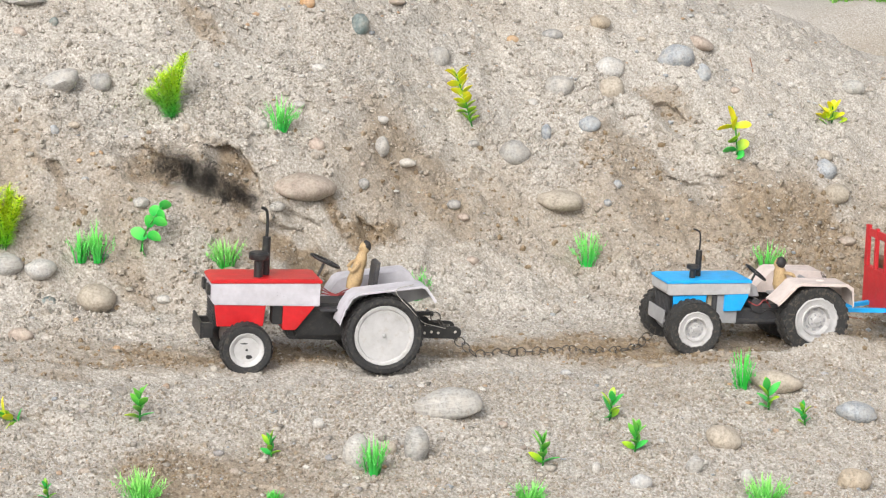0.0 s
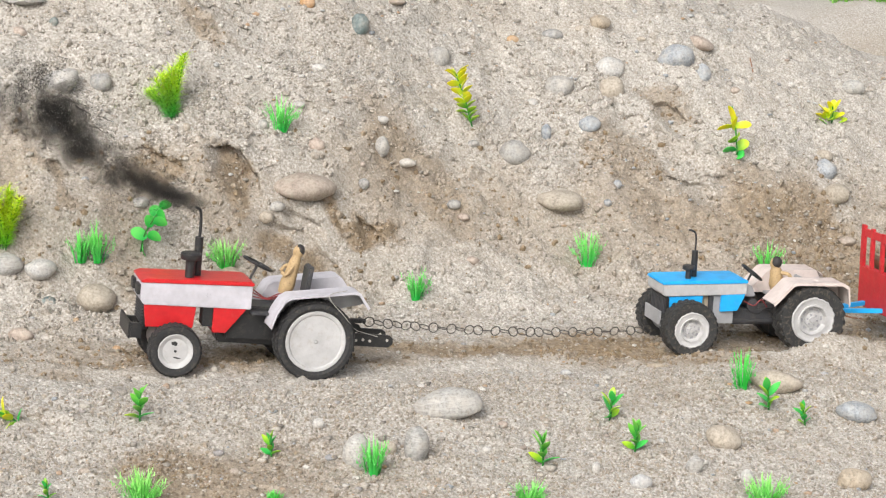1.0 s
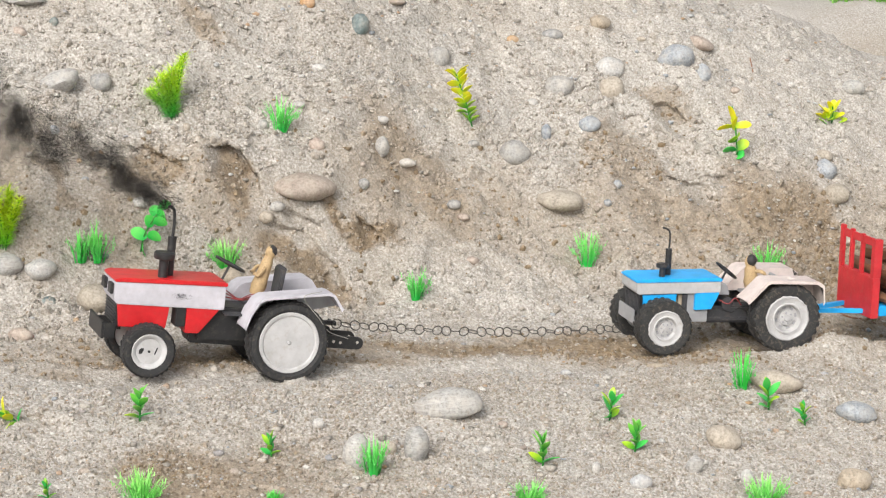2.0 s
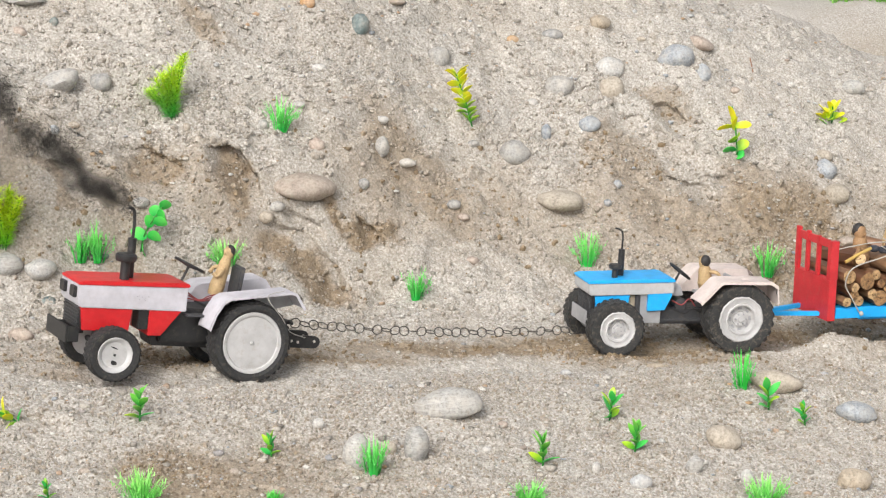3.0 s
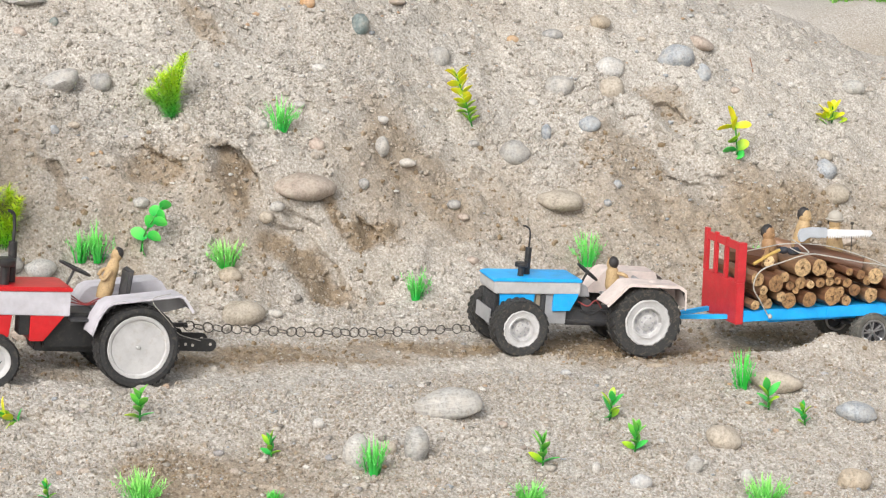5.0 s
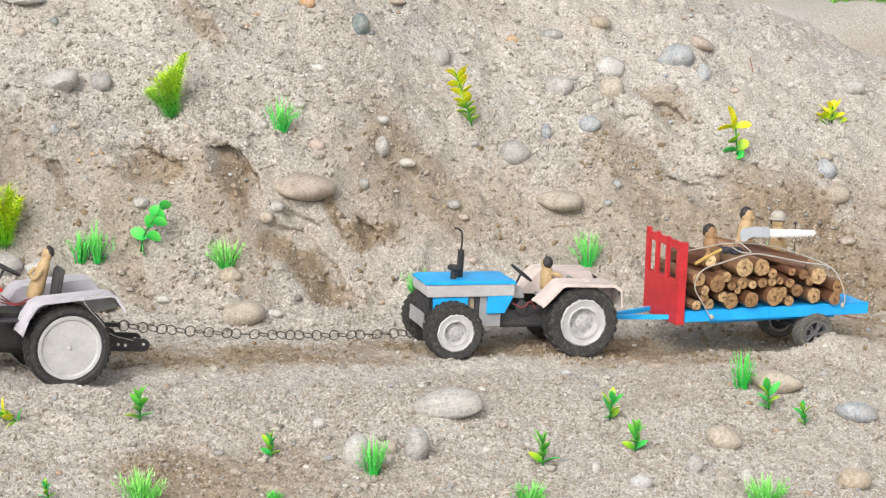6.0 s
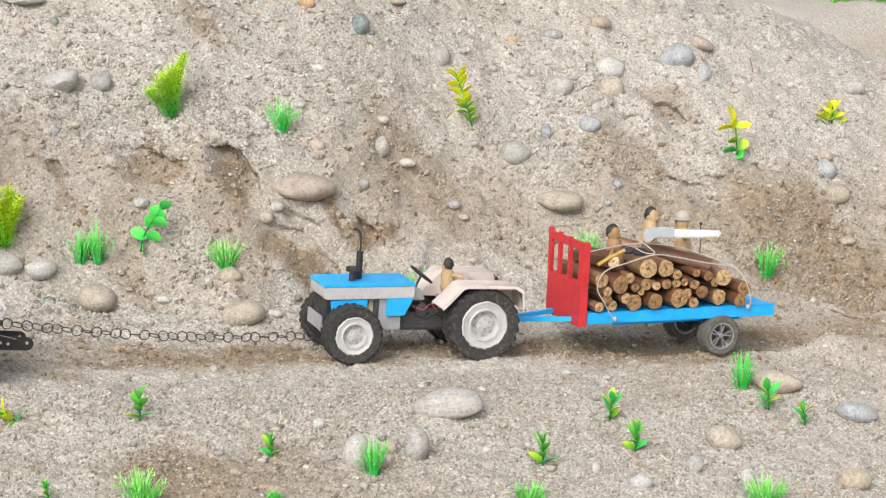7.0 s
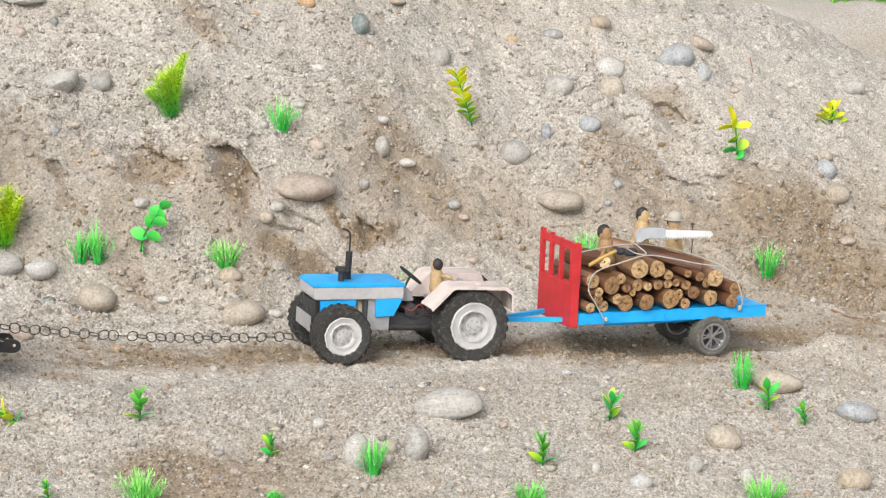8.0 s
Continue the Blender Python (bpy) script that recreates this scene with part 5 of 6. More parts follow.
def leaf_material(name, low, high, tall, rough=0.42, axis="Z"):
    """Moulded plastic: one colour at the foot runs into another at the tips."""
    m, nt, bsdf = nodes_of(name)
    tc = nt.nodes.new("ShaderNodeTexCoord")
    sep = nt.nodes.new("ShaderNodeSeparateXYZ")
    nt.links.new(tc.outputs["Object"], sep.inputs[0])
    mul = nt.nodes.new("ShaderNodeMath")
    mul.operation = "MULTIPLY"
    mul.inputs[1].default_value = 1.0 / tall
    nt.links.new(sep.outputs[axis], mul.inputs[0])
    add = nt.nodes.new("ShaderNodeMath")
    add.operation = "MULTIPLY_ADD"
    add.inputs[1].default_value = 0.5
    nt.links.new(noise_node(nt, 90, 3, 0.6), add.inputs[0])
    nt.links.new(mul.outputs[0], add.inputs[2])
    col = ramp_node(nt, add.outputs[0], [(0.30, low), (1.0, high)])
    nt.links.new(col, bsdf.inputs["Base Color"])
    bsdf.inputs["Roughness"].default_value = rough
    bsdf.inputs["Subsurface Weight"].default_value = 0.15
    bsdf.inputs["Subsurface Radius"].default_value = (0.001, 0.002, 0.001)
    return m


GRASS_MATS = [leaf_material("grass_plastic_green", (0.012, 0.46, 0.05), (0.10, 0.76, 0.10), 0.045),
              leaf_material("grass_plastic_mid", (0.02, 0.50, 0.07), (0.22, 0.78, 0.15), 0.040),
              leaf_material("grass_plastic_lime", (0.03, 0.50, 0.05), (0.34, 0.78, 0.18), 0.030)]
LEAF_GREEN = leaf_material("leaf_plastic_green", (0.02, 0.27, 0.03), (0.20, 0.60, 0.06), 0.018, axis="X")
LEAF_LIME = leaf_material("leaf_plastic_lime", (0.05, 0.34, 0.02), (0.50, 0.70, 0.03), 0.018, axis="X")
LEAF_YELLOW = leaf_material("leaf_plastic_yellow", (0.42, 0.62, 0.015), (0.80, 0.72, 0.01), 0.018, axis="X")
LEAF_BRIGHT = leaf_material("leaf_plastic_bright", (0.010, 0.33, 0.05), (0.08, 0.58, 0.09), 0.018, axis="X")
LEAF_ROUND = leaf_material("leaf_plastic_round", (0.02, 0.50, 0.07), (0.14, 0.72, 0.12), 0.018, axis="X")
FERN_MATS = [leaf_material("fern_plastic", (0.10, 0.60, 0.12), (0.60, 0.82, 0.04), 0.06), leaf_material("fern_plastic_yellow", (0.14, 0.58, 0.04), (0.66, 0.85, 0.03), 0.055)]
STALK = leaf_material("stalk_plastic", (0.02, 0.16, 0.02), (0.04, 0.28, 0.03), 0.05)


def blade_into(bm, foot, tip, width, sag):
    """One grass blade: a tapering three-sided sliver that bows outward."""
    foot, tip = Vector(foot), Vector(tip)
    out = Vector((tip.x - foot.x, tip.y - foot.y, 0))
    side = Vector((-out.y, out.x, 0))
    side = side.normalized() if side.length > 1e-6 else Vector((1, 0, 0))
    rings = []
    for t in (0.0, 0.4, 0.75):
        p = foot.lerp(tip, t) - out * sag * t * (1 - t) * 2
        w = width * (1 - 0.75 * t)
        rings.append([bm.verts.new(p + side * w), bm.verts.new(p - side * w), bm.verts.new(p + Vector((0, -w * 0.7, w * 0.3)))])
    end = bm.verts.new(tip)
    for p, q in zip(rings, rings[1:]):
        for i in range(3):
            bm.faces.new((p[i], p[(i + 1) % 3], q[(i + 1) % 3], q[i]))
    for i in range(3):
        bm.faces.new((rings[-1][i], rings[-1][(i + 1) % 3], end))


def grass_tuft(x, y, h, kind, seed):
    r = random.Random(seed)
    t = root("grass_tuft", ("bright green plastic grass tuft stuck in the sand", "green plastic grass tuft with paler tips", "lime-green plastic grass clump low in the sand")[kind], "plastic plant", "plastic grass tufts")
    t.matrix_basis = pose(x, y, h_at(x, y) - 0.002, 0, 0, r.uniform(0, 360))
    n = (30, 40, 70)[kind]
    wide = h * (0.38, 0.48, 0.80)[kind]
    part_n = 2
    for k in range(part_n):
        bm = bmesh.new()
        for _ in range(n // part_n):
            a = r.uniform(0, 2 * math.pi)
            s = math.sqrt(r.random())
            foot = (wide * 0.36 * s * math.cos(a), wide * 0.36 * s * math.sin(a), 0)
            lean = wide * s * r.uniform(0.5, 1.1)
            hh = h * r.uniform(0.6, 1.22) * (1 - 0.22 * s)
            blade_into(bm, foot, (foot[0] + lean * math.cos(a), foot[1] + lean * math.sin(a), hh), 0.0008 + 0.0004 * r.random(), 0.35)
            tip = Vector((foot[0] + lean * math.cos(a), foot[1] + lean * math.sin(a), hh))
            for _ in range(3):
                p = Vector(foot).lerp(tip, r.uniform(0.30, 0.80))
                g = r.uniform(0, 2 * math.pi)
                L = h * r.uniform(0.08, 0.20)
                blade_into(bm, p, p + Vector((L * 0.6 * math.cos(g), L * 0.6 * math.sin(g), L)), 0.0006, 0.2)
        part("tuft", bm, GRASS_MATS[kind], t)
    return t


def leaf_bm(length, width, fold=0.25, droop=0.2, pointed=True):
    """A leaf along +x with a folded midrib, real thickness and a drooping tip."""
    b = bmesh.new()
    st = (0.0, 0.18, 0.45, 0.72, 0.9, 1.0)
    wd = (0.12, 0.70, 1.0, 0.75, 0.38, 0.04) if pointed else (0.15, 0.80, 1.0, 0.95, 0.66, 0.15)
    rows_ = []
    for layer in (0.0, -0.0005):
        rr = []
        for s, w in zip(st, wd):
            z = -droop * length * s * s + layer
            k = width / 2 * w
            rr.append([b.verts.new((length * s, -k, z + fold * k)), b.verts.new((length * s, 0, z)), b.verts.new((length * s, k, z + fold * k))])
        rows_.append(rr)
    for L, rr in enumerate(rows_):
        for p, q in zip(rr, rr[1:]):
            for i in range(2):
                f = (p[i], p[i + 1], q[i + 1], q[i])
                b.faces.new(f if L == 0 else f[::-1])
    top, bot = rows_
    for p, q, p2, q2 in zip(top, top[1:], bot, bot[1:]):
        b.faces.new((p[0], q[0], q2[0], p2[0]))
        b.faces.new((q[2], p[2], p2[2], q2[2]))
    return b


def add_leaf(t, at, yaw, pitch, length, width, mat, pointed=True, roll=0):
    part("leaf", leaf_bm(length, width, 0.25, 0.15, pointed), mat, t, m=Matrix.Translation(at) @ pose(0, 0, 0, 0, 0, yaw) @ pose(0, 0, 0, 0, -pitch, 0) @ pose(0, 0, 0, roll, 0, 0))


def sprout(x, y, h, kind, seed):
    r = random.Random(seed)
    t = root("plastic_sprout", ("small dark green plastic sprout with broad leaves", "small green plastic sprout with yellow leaf edges", "yellow-green plastic sprig fallen over on sand")[kind], "plastic plant", "plastic sprouts")
    t.matrix_basis = pose(x, y, h_at(x, y) - 0.001, 0, (-55 if kind == 2 else r.uniform(-8, 8)), r.uniform(-15, 15))
    part("stem", tube(curve_points([(0, 0, -0.003), (0.0006, 0, h * 0.4), (0, 0, h * 0.8)], 4), 0.0010, 6), STALK, t)
    base = r.uniform(0, 40)
    for k, (z, L, up) in enumerate(((0.15, 0.40, 14), (0.34, 0.46, 26), (0.54, 0.46, 40), (0.74, 0.40, 58))):
        for s in range(2):
            mat = (LEAF_GREEN if k else LEAF_BRIGHT) if kind == 0 else (LEAF_LIME if (k + s + seed) % 2 else LEAF_BRIGHT)
            if kind == 2 and k > 0:
                mat = LEAF_YELLOW if s else LEAF_LIME
            if kind == 0 and k == 0 and s == 1:
                mat = LEAF_LIME
            add_leaf(t, (0, 0, h * z), base + 70 * k + 180 * s + r.uniform(-15, 15), up + 14 + r.uniform(-8, 14), h * L * r.uniform(1.05, 1.45), h * 0.28, mat, True, r.uniform(-40, 40))
    add_leaf(t, (0, 0, h * 0.78), base + 30, 78, h * 0.36, h * 0.2, LEAF_GREEN if kind == 0 else LEAF_LIME, False)
    return t


def yellow_sprig(x, y, h, kind, seed):
    r = random.Random(seed)
    t = root("plastic_sprig", ("leaning yellow plastic sprig with many pointed leaves", "tall yellow plastic sprig with four top leaves", "low yellow plastic sprig on the bank")[kind], "plastic plant", "yellow plastic sprigs")
    t.matrix_basis = pose(x, y, h_at(x, y) - 0.001, 8, (-16, -7, 0)[kind], 0)
    part("stem", tube(curve_points([(0, 0, -0.004), (0.001, 0, h * 0.5), (-0.001, 0, h * 0.95)], 4), 0.0010, 6), STALK, t)
    if kind == 0:
        for k in range(11):
            z = h * (0.08 + 0.84 * k / 10)
            for s in (0, 1):
                mat = LEAF_LIME if k < 4 else LEAF_YELLOW
                add_leaf(t, (0, 0, z), 180 * s + r.uniform(-55, 25), 38 + r.uniform(-10, 14), h * (0.19 + 0.06 * (k / 10)), h * 0.14, mat, True, 50 * (1 if s else -1) + r.uniform(-20, 20))
        add_leaf(t, (0, 0, h * 0.93), 180, 80, h * 0.16, h * 0.07, LEAF_YELLOW)
    elif kind == 1:
        for z, yaw, up, L in ((0.58, 185, 6, 0.32), (0.58, -5, 6, 0.30), (0.50, 90, 60, 0.24), (0.52, -90, 70, 0.30), (0.62, 170, 85, 0.36)):
            add_leaf(t, (0, 0, h * z), yaw, up, h * L, h * 0.15, LEAF_YELLOW, False, 45)
        for z, yaw, up, L in ((0.34, -80, 40, 0.18), (0.30, -140, 40, 0.16), (0.14, 175, 10, 0.24), (0.16, 10, 28, 0.26), (0.06, -60, 10, 0.18)):
            add_leaf(t, (0, 0, h * z), yaw, up, h * L, h * 0.20, LEAF_LIME if z > 0.15 else LEAF_BRIGHT, False, 45)
    else:
        for k in range(14):
            add_leaf(t, (h * r.uniform(-0.25, 0.25), h * r.uniform(-0.2, 0.2), h * 0.09 * (k // 2)), 137 * k + r.uniform(-10, 10), 22 + 4 * k, h * r.uniform(0.48, 0.66), h * 0.30, LEAF_YELLOW if k > 3 else LEAF_LIME, False, 30)
    return t


def fern_bush(x, y, h, kind, seed):
    """Upright stalks carrying short needle-like leaflets all round."""
    r = random.Random(seed)
    t = root("plastic_fern", ("feathery yellow-green plastic fern bush on the bank", "tall feathery lime-yellow plastic fern")[kind], "plastic plant")
    t.matrix_basis = pose(x + (0.08, -0.12)[kind] * h, y, h_at(x, y) - 0.002, 0, 0, 0)
    for k in range(13):
        u = (k + r.uniform(0.1, 0.9)) / 13
        foot = Vector((h * r.uniform(-0.05, 0.05), h * r.uniform(-0.06, 0.06), -0.003))
        if kind == 0:      # a fan that leans over: low shoots on one side, the tallest on the other
            top = Vector((h * (-0.44 + 0.66 * u), h * r.uniform(-0.18, 0.18), h * (0.38 + 0.66 * u ** 0.8) * r.uniform(0.82, 1.0)))
        else:
            top = Vector((h * (-0.22 + 0.50 * u), h * r.uniform(-0.18, 0.18), h * r.uniform(0.45, 1.0)))
        line = curve_points([foot, foot.lerp(top, 0.5) + Vector((0, 0, h * 0.05)), top], 9)
        part("stalk", tube(line, 0.0006, 5), STALK, t)
        bm = bmesh.new()
        for i, p in enumerate(line[3:]):
            for _ in range(15):
                b = r.uniform(0, 2 * math.pi)
                L = h * r.uniform(0.07, 0.18)
                q = p + Vector((L * math.cos(b), L * math.sin(b), L * r.uniform(-0.1, 0.8)))
                blade_into(bm, p, q, 0.0008, 0.2)
        part("frond", bm, FERN_MATS[kind], t)
    return t


def round_leaf_sprig(x, y, h, seed):
    t = root("plastic_sprig", "bright green plastic sprig with round leaves leaning over", "plastic plant")
    t.matrix_basis = pose(x, y, h_at(x, y) - 0.001, 0, 20, 0)
    part("stem", tube(curve_points([(0, 0, -0.004), (-0.002, 0, h * 0.4), (0.006, 0, h * 0.98)], 5), 0.0010, 6), STALK, t)
    for z, yaw, up, L in ((0.05, -70, 5, 0.26), (0.28, 190, 15, 0.40), (0.32, -20, 25, 0.36), (0.52, 200, 55, 0.30), (0.62, -10, 30, 0.34), (0.76, 170, 60, 0.26), (0.80, -30, 15, 0.26), (0.94, 10, 48, 0.28)):
        add_leaf(t, (0.004 * z, 0, h * z), yaw, up, h * L * 0.86, h * 0.25, LEAF_ROUND, False, -60)
    return t


for i, row in enumerate(GRASSES):
    grass_tuft(*row, 500 + i)
for i, row in enumerate(SPROUTS):
    sprout(*row, 540 + i)
for i, row in enumerate(YELLOWS):
    yellow_sprig(*row, 560 + i)
for i, row in enumerate(FERNS):
    fern_bush(*row, 580 + i)
for x, y, h, _ in ROUND:
    round_leaf_sprig(x, y, h, 590)

ROOT_BROWN = paint("dry_root", (0.26, 0.13, 0.075), 0.8, 0.4, scale=150)


def dry_root(places, radius, label):
    """A thin dead root lying along the sand."""
    pts = [(x, y + float(undercut(np.float64(x), np.float64(y))), h_at(x, y) + radius * 1.2) for x, y in places]
    line = curve_points(pts, 8)
    tagged(part("root", tube(line, radius, 6, radii=[radius * (1 - 0.6 * i / len(line)) for i in range(len(line))]), ROOT_BROWN), label, "root")


dry_root([(0.452, 0.360), (0.470, 0.352), (0.486, 0.340), (0.497, 0.332)], 0.0014, "thin reddish dry root at the foot of the bank")
dry_root([(0.398, 0.700), (0.400, 0.668), (0.403, 0.640)], 0.0009, "thin dark dry root hanging down the bank")

# green growth on the far bank
bm = bmesh.new()
rnd = random.Random(77)
for _ in range(2600):
    x, y = rnd.uniform(0.80, 1.5), rnd.uniform(2.28, 2.6)
    z = h_at(x, y)
    blade_into(bm, (x, y, z - 0.005), (x + rnd.uniform(-0.05, 0.05), y + rnd.uniform(-0.03, 0.03), z + rnd.uniform(0.025, 0.065)), 0.003, 0.3)
tagged(part("grass", bm, leaf_material("far_grass", (0.07, 0.26, 0.03), (0.20, 0.46, 0.05), 0.4)), "green grass growing on the far sand bank", "grass", kind="stuff")

# seconds, x, y, z, nose-up degrees, heading degrees
RED_ROWS = [
    (0.00, -0.0749, 0.0164, 0.0051, 3.17, 14.1),
    (0.50, -0.1351, -0.0117, 0.0080, 5.06, 15.6),
    (1.00, -0.1430, -0.0154, 0.0069, 5.75, 16.4),
    (1.50, -0.1592, -0.0230, 0.0072, 6.90, 18.0),
    (1.70, -0.1620, -0.0243, 0.0076, 7.00, 18.8),
    (2.80, -0.2062, -0.0450, 0.0116, 7.50, 26.5),
    (3.00, -0.2105, -0.0470, 0.0120, 7.50, 27.8),
    (3.20, -0.2205, -0.0517, 0.0135, 7.40, 29.0),
    (3.50, -0.2417, -0.0616, 0.0158, 7.09, 30.5),
    (4.00, -0.2662, -0.0731, 0.0162, 6.40, 28.5),
    (4.50, -0.2836, -0.0812, 0.0160, 6.30, 24.5),
    (4.70, -0.2920, -0.0852, 0.0170, 6.00, 24.0),
    (5.80, -0.3540, -0.1142, 0.0238, 5.80, 25.2),
    (6.00, -0.3665, -0.1200, 0.0252, 5.80, 25.4),
    (6.50, -0.4220, -0.1460, 0.0325, 6.10, 25.4),
    (7.00, -0.4664, -0.1668, 0.0383, 6.15, 25.3),
    (7.25, -0.4771, -0.1718, 0.0376, 6.35, 25.2),
    (8.00, -0.4771, -0.1718, 0.0376, 6.35, 25.2),
]
BLUE_ROWS = [
    (0.00, 0.3792, 0.2164, -0.0299, 3.40, 13.4),
    (0.60, 0.3790, 0.2163, -0.0302, 3.20, 13.4),
    (1.00, 0.3756, 0.2151, -0.0292, 2.85, 13.4),
    (1.50, 0.3597, 0.2091, -0.0263, 3.05, 13.4),
    (1.70, 0.3568, 0.2080, -0.0258, 3.00, 13.4),
    (2.80, 0.3024, 0.1876, -0.0220, 2.60, 13.6),
    (3.00, 0.2945, 0.1846, -0.0215, 2.75, 13.6),
    (3.50, 0.2629, 0.1728, -0.0195, 4.50, 14.0),
    (4.00, 0.2339, 0.1619, -0.0215, 6.50, 14.3),
    (4.50, 0.2126, 0.1539, -0.0181, 6.20, 14.9),
    (4.70, 0.2034, 0.1505, -0.0172, 5.80, 15.0),
    (5.80, 0.1392, 0.1264, -0.0115, 3.80, 16.2),
    (6.00, 0.1210, 0.1196, -0.0103, 3.75, 16.6),
    (6.50, 0.0670, 0.0993, -0.0069, 4.20, 17.9),
    (7.00, 0.0174, 0.0807, -0.0040, 4.10, 19.0),
    (7.25, 0.0060, 0.0764, -0.0040, 4.50, 19.5),
    (8.00, 0.0056, 0.0763, -0.0040, 4.55, 19.6),
]
TRAILER_ROWS = [
    (0.00, 0.6460, 0.3040, -0.0385, 1.40, 14.4),
    (0.60, 0.6452, 0.3037, -0.0385, 1.40, 14.6),
    (1.00, 0.6402, 0.3019, -0.0382, 1.40, 15.0),
    (1.50, 0.6259, 0.2966, -0.0364, 1.75, 15.8),
    (1.70, 0.6230, 0.2955, -0.0361, 1.75, 16.2),
    (2.80, 0.5685, 0.2758, -0.0336, 1.70, 18.0),
    (3.00, 0.5594, 0.2725, -0.0331, 1.70, 18.2),
    (3.50, 0.5296, 0.2618, -0.0317, 1.70, 18.6),
    (4.00, 0.4995, 0.2509, -0.0308, 1.40, 19.0),
    (4.50, 0.4776, 0.2430, -0.0288, 1.40, 19.3),
    (4.70, 0.4672, 0.2393, -0.0280, 1.50, 19.4),
    (5.80, 0.4045, 0.2166, -0.0234, 1.90, 20.2),
    (6.00, 0.3860, 0.2099, -0.0222, 1.95, 20.4),
    (6.50, 0.3306, 0.1899, -0.0182, 2.10, 21.6),
    (7.00, 0.2782, 0.1710, -0.0156, 2.35, 22.2),
    (7.25, 0.2690, 0.1677, -0.0157, 2.45, 22.2),
    (8.00, 0.2688, 0.1676, -0.0157, 2.45, 22.2),
]


def stance(row):
    t, x, y, z, nose, heading = row
    return (t, pose(x, y, z, 0, -nose, 180 + heading))


def roll_wheels(wheels, rows):
    """Turn each wheel by the way its vehicle has gone."""
    ts = [r[0] for r in rows]
    gone = [0.0]
    for p, q in zip(rows, rows[1:]):
        gone.append(gone[-1] + math.dist(p[1:3], q[1:3]))
    times = [i * 0.2 for i in range(41)]
    for w in wheels:
        at = w.matrix_basis.translation.copy()
        s = 0 if at.y > 0 else 180
        keys = []
        for t in times:
            a = math.degrees(np.interp(t, ts, gone) / w["radius"])
            keys.append((t, Matrix.Translation(at) @ Matrix.Rotation(radians(a), 4, "Y") @ pose(0, 0, 0, 0, 0, s)))
        walk(w, keys)


def pose_at(rows, t):
    """A vehicle's pose between its rows."""
    cols = list(zip(*rows))
    return stance([t] + [float(np.interp(t, cols[0], c)) for c in cols[1:]])[1]


def haul_chain():
    """The links hang between the red hitch and the blue bumper, and lie on the sand while slack."""
    times = [0.0, 0.1, 0.2, 0.3, 0.4, 0.5] + [0.6 + 0.2 * i for i in range(38)]
    rows = [[] for _ in LINKS]
    for t in times:
        a = pose_at(RED_ROWS, t) @ Vector((-0.064, 0, 0.0475))
        b = pose_at(BLUE_ROWS, t) @ Vector((0.158, 0, 0.020))
        gap = (b - a).length
        extra = float(np.interp(t, [0, 0.5, 0.8, 8], [0.036, 0.0006, 0.0003, 0.0003]))
        sag = math.sqrt(3 / 8 * gap * extra)
        pts = []
        for s in np.linspace(0, 1, 121):
            p = a.lerp(b, s)
            p.z -= 4 * sag * s * (1 - s)
            p.y -= 0.6 * extra * 4 * s * (1 - s)
            p.z = max(p.z, h_at(p.x, p.y) + 0.0040)
            pts.append(p)
        run = [0.0]
        for p, q in zip(pts, pts[1:]):
            run.append(run[-1] + (q - p).length)
        P = np.array(pts)
        for i in range(len(LINKS)):
            d = run[-1] * (i + 0.5) / len(LINKS)
            e = 0.004
            p = Vector([np.interp(d, run, P[:, k]) for k in range(3)])
            q = Vector([np.interp(d + e, run, P[:, k]) - np.interp(d - e, run, P[:, k]) for k in range(3)])
            twist = (90, 8, 80, 20, 100, 65, 4)[i % 7] + 14 * math.sin(i * 2.3)
            m = Matrix.Translation(p) @ q.to_track_quat("X", "Z").to_matrix().to_4x4() @ pose(0, 0, 0, twist, 0, 0)
            rows[i].append((t, m))
    for link, r in zip(LINKS, rows):
        walk(link, r)


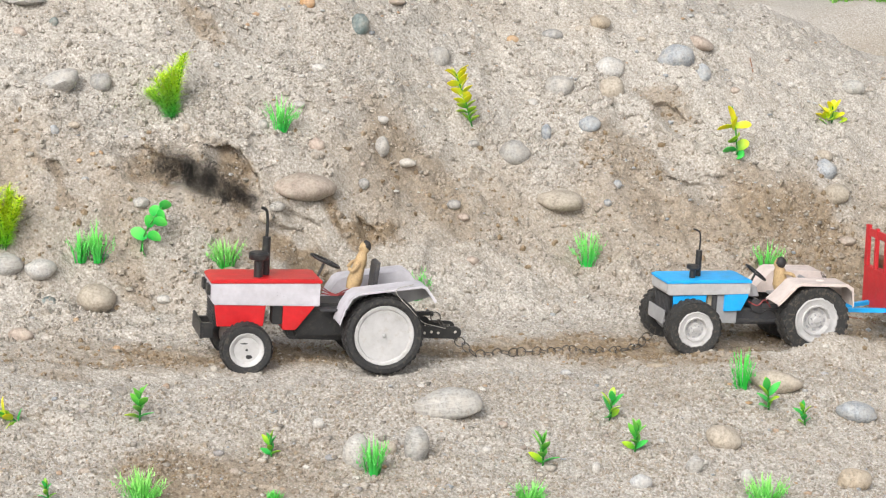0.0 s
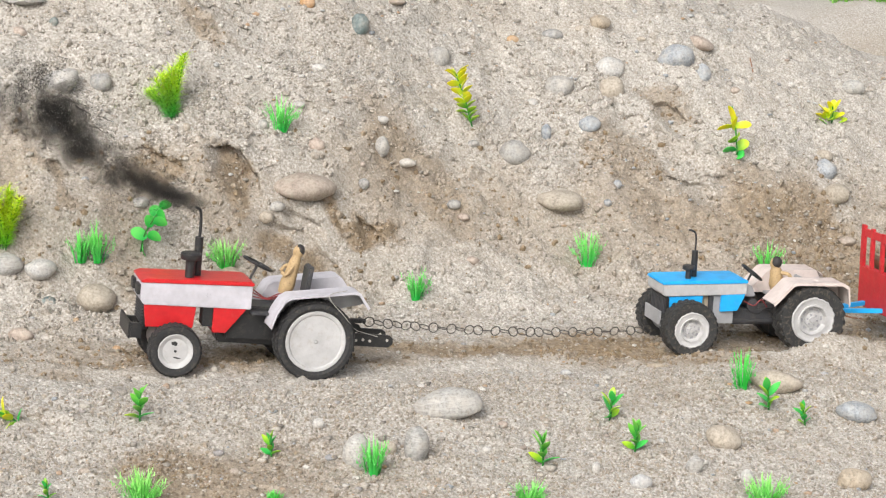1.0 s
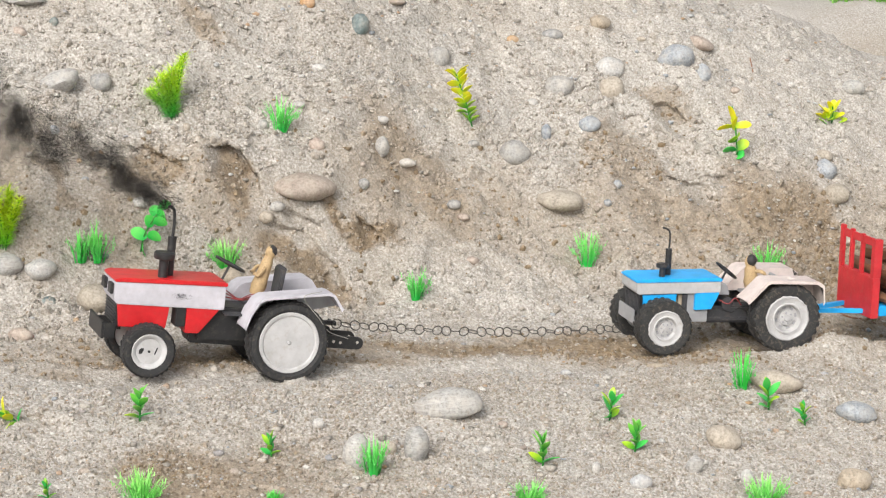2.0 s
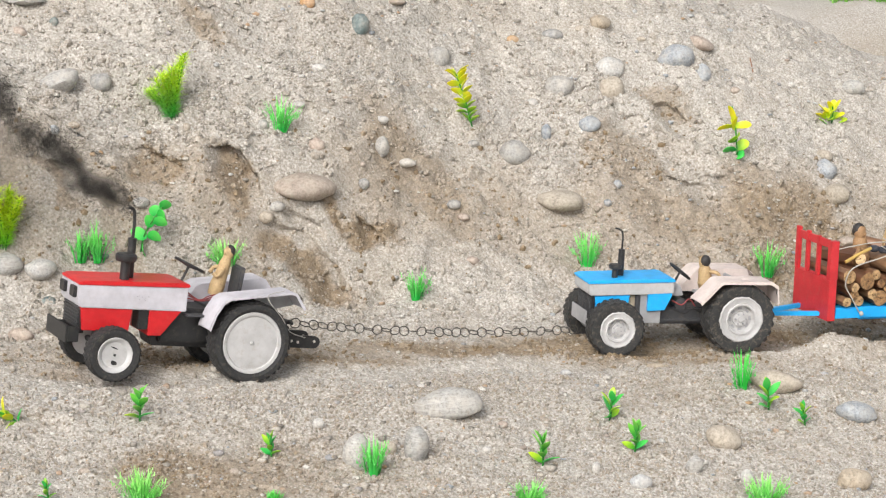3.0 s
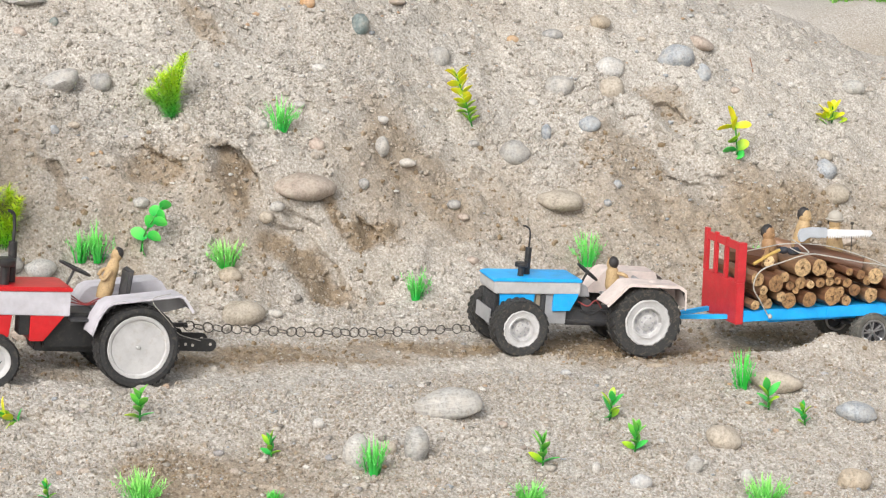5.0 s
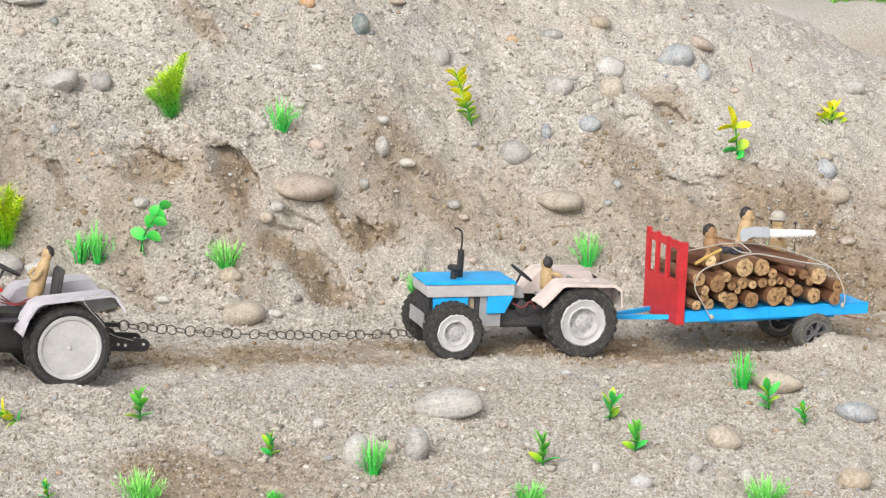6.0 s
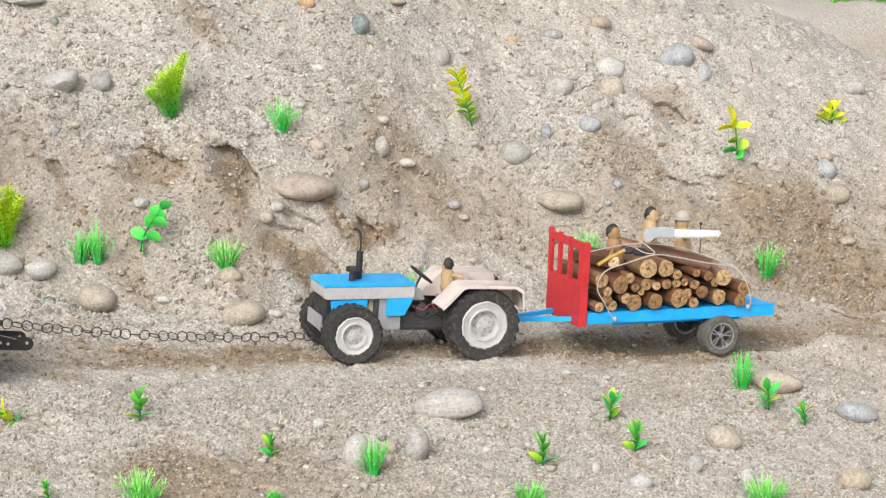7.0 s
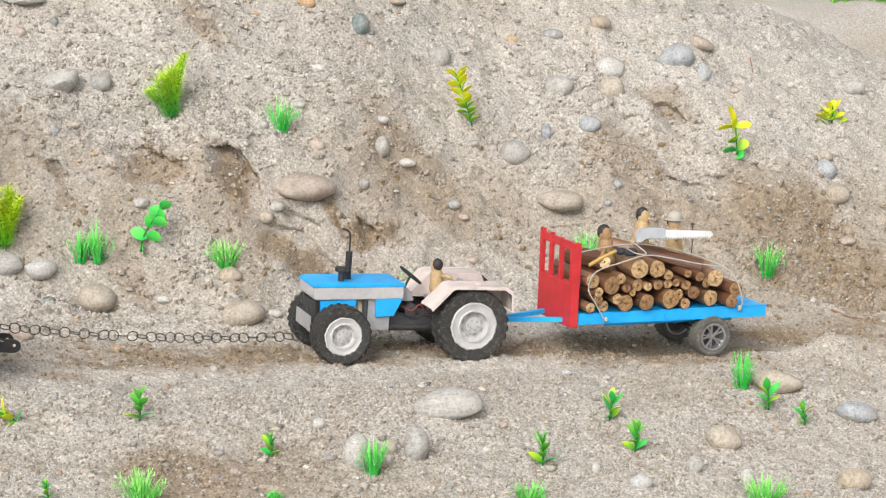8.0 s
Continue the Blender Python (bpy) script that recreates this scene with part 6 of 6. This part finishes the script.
def blow_smoke():
    """Soot leaves the engine by the stack and drifts up and away to the west, slowing as it goes."""
    inside, tip = Vector((0.105, 0, 0.073)), Vector((0.114, 0, 0.1530))
    for ob, te, side, deep, pace, turn in PUFFS:
        rise = 0.455 + 0.21 * float(smooth(1.0, 2.2, np.float64(te)))

        def at(t):
            age = t - te
            if age < 0:
                return pose_at(RED_ROWS, max(t, 0)) @ inside
            s = 0.004 + 0.42 * pace * (1 - math.exp(-age / 1.5))
            lead = max(te, 0)
            start = pose_at(RED_ROWS, lead) @ tip
            spread = 0.0005 + 0.135 * s
            p = start + Vector((-0.89, 0, rise)) * s + Vector((0.455, 0, 0.89)) * (side * spread) + Vector((0, deep * spread * 0.6, 0))
            p.z += 0.0025 * math.sin(9 * s / 0.385 + turn) - 0.02 * s
            return p
        te = round(te * FPS) / FPS
        marks = [-1 / FPS, 0.0, 0.08, 0.2, 0.4, 0.7, 1.1, 1.6, 2.3, 3.2]
        times = sorted({0.0, 8.0} | {round(te + k, 3) for k in marks if 0.02 < te + k < 7.97} | {r[0] for r in RED_ROWS if r[0] < te - 0.05})
        walk(ob, [(t, Matrix.Translation(at(t)) @ (pose(0, 0, 0, 0, 27 - 12 * side, 0) @ pose(0, 0, 0, min(85, 20 + (t - te) * 110), 0, 0) if t >= te else Matrix())) for t in times])


def trail_wisps():
    """Fresh soot that hangs behind the stack's mouth once the engine pulls."""
    inside, tip = Vector((0.105, 0, 0.073)), Vector((0.114, 0, 0.1530))
    for ob, s in WISPS:
        keys = []
        for t in sorted({r[0] for r in RED_ROWS} | {0.167, 0.2, 0.3}):
            p = pose_at(RED_ROWS, t)
            if t < 0.19:
                keys.append((t, Matrix.Translation(p @ inside)))
            else:
                keys.append((t, Matrix.Translation(p @ tip + Vector((-0.89, 0, 0.455)) * s) @ pose(0, 0, 0, 0, 27, 0) @ pose(0, 0, 0, 60 * s / 0.08, 0, 0)))
        walk(ob, keys)


def motions():
    ways = {"red": RED_ROWS, "blue": BLUE_ROWS, "trailer": TRAILER_ROWS}
    for thing, wheels, rows in ((RED_TRACTOR, RED_WHEELS, RED_ROWS), (BLUE_TRACTOR, BLUE_WHEELS, BLUE_ROWS), (TRAILER, TRAILER_WHEELS, TRAILER_ROWS)):
        walk(thing, [stance(r) for r in rows])
        roll_wheels(wheels, rows)
    for thing, way, m in RIDERS:
        walk(thing, [(t, p @ m) for t, p in (stance(r) for r in ways[way])])
    haul_chain()
    blow_smoke()
    trail_wisps()


motions()
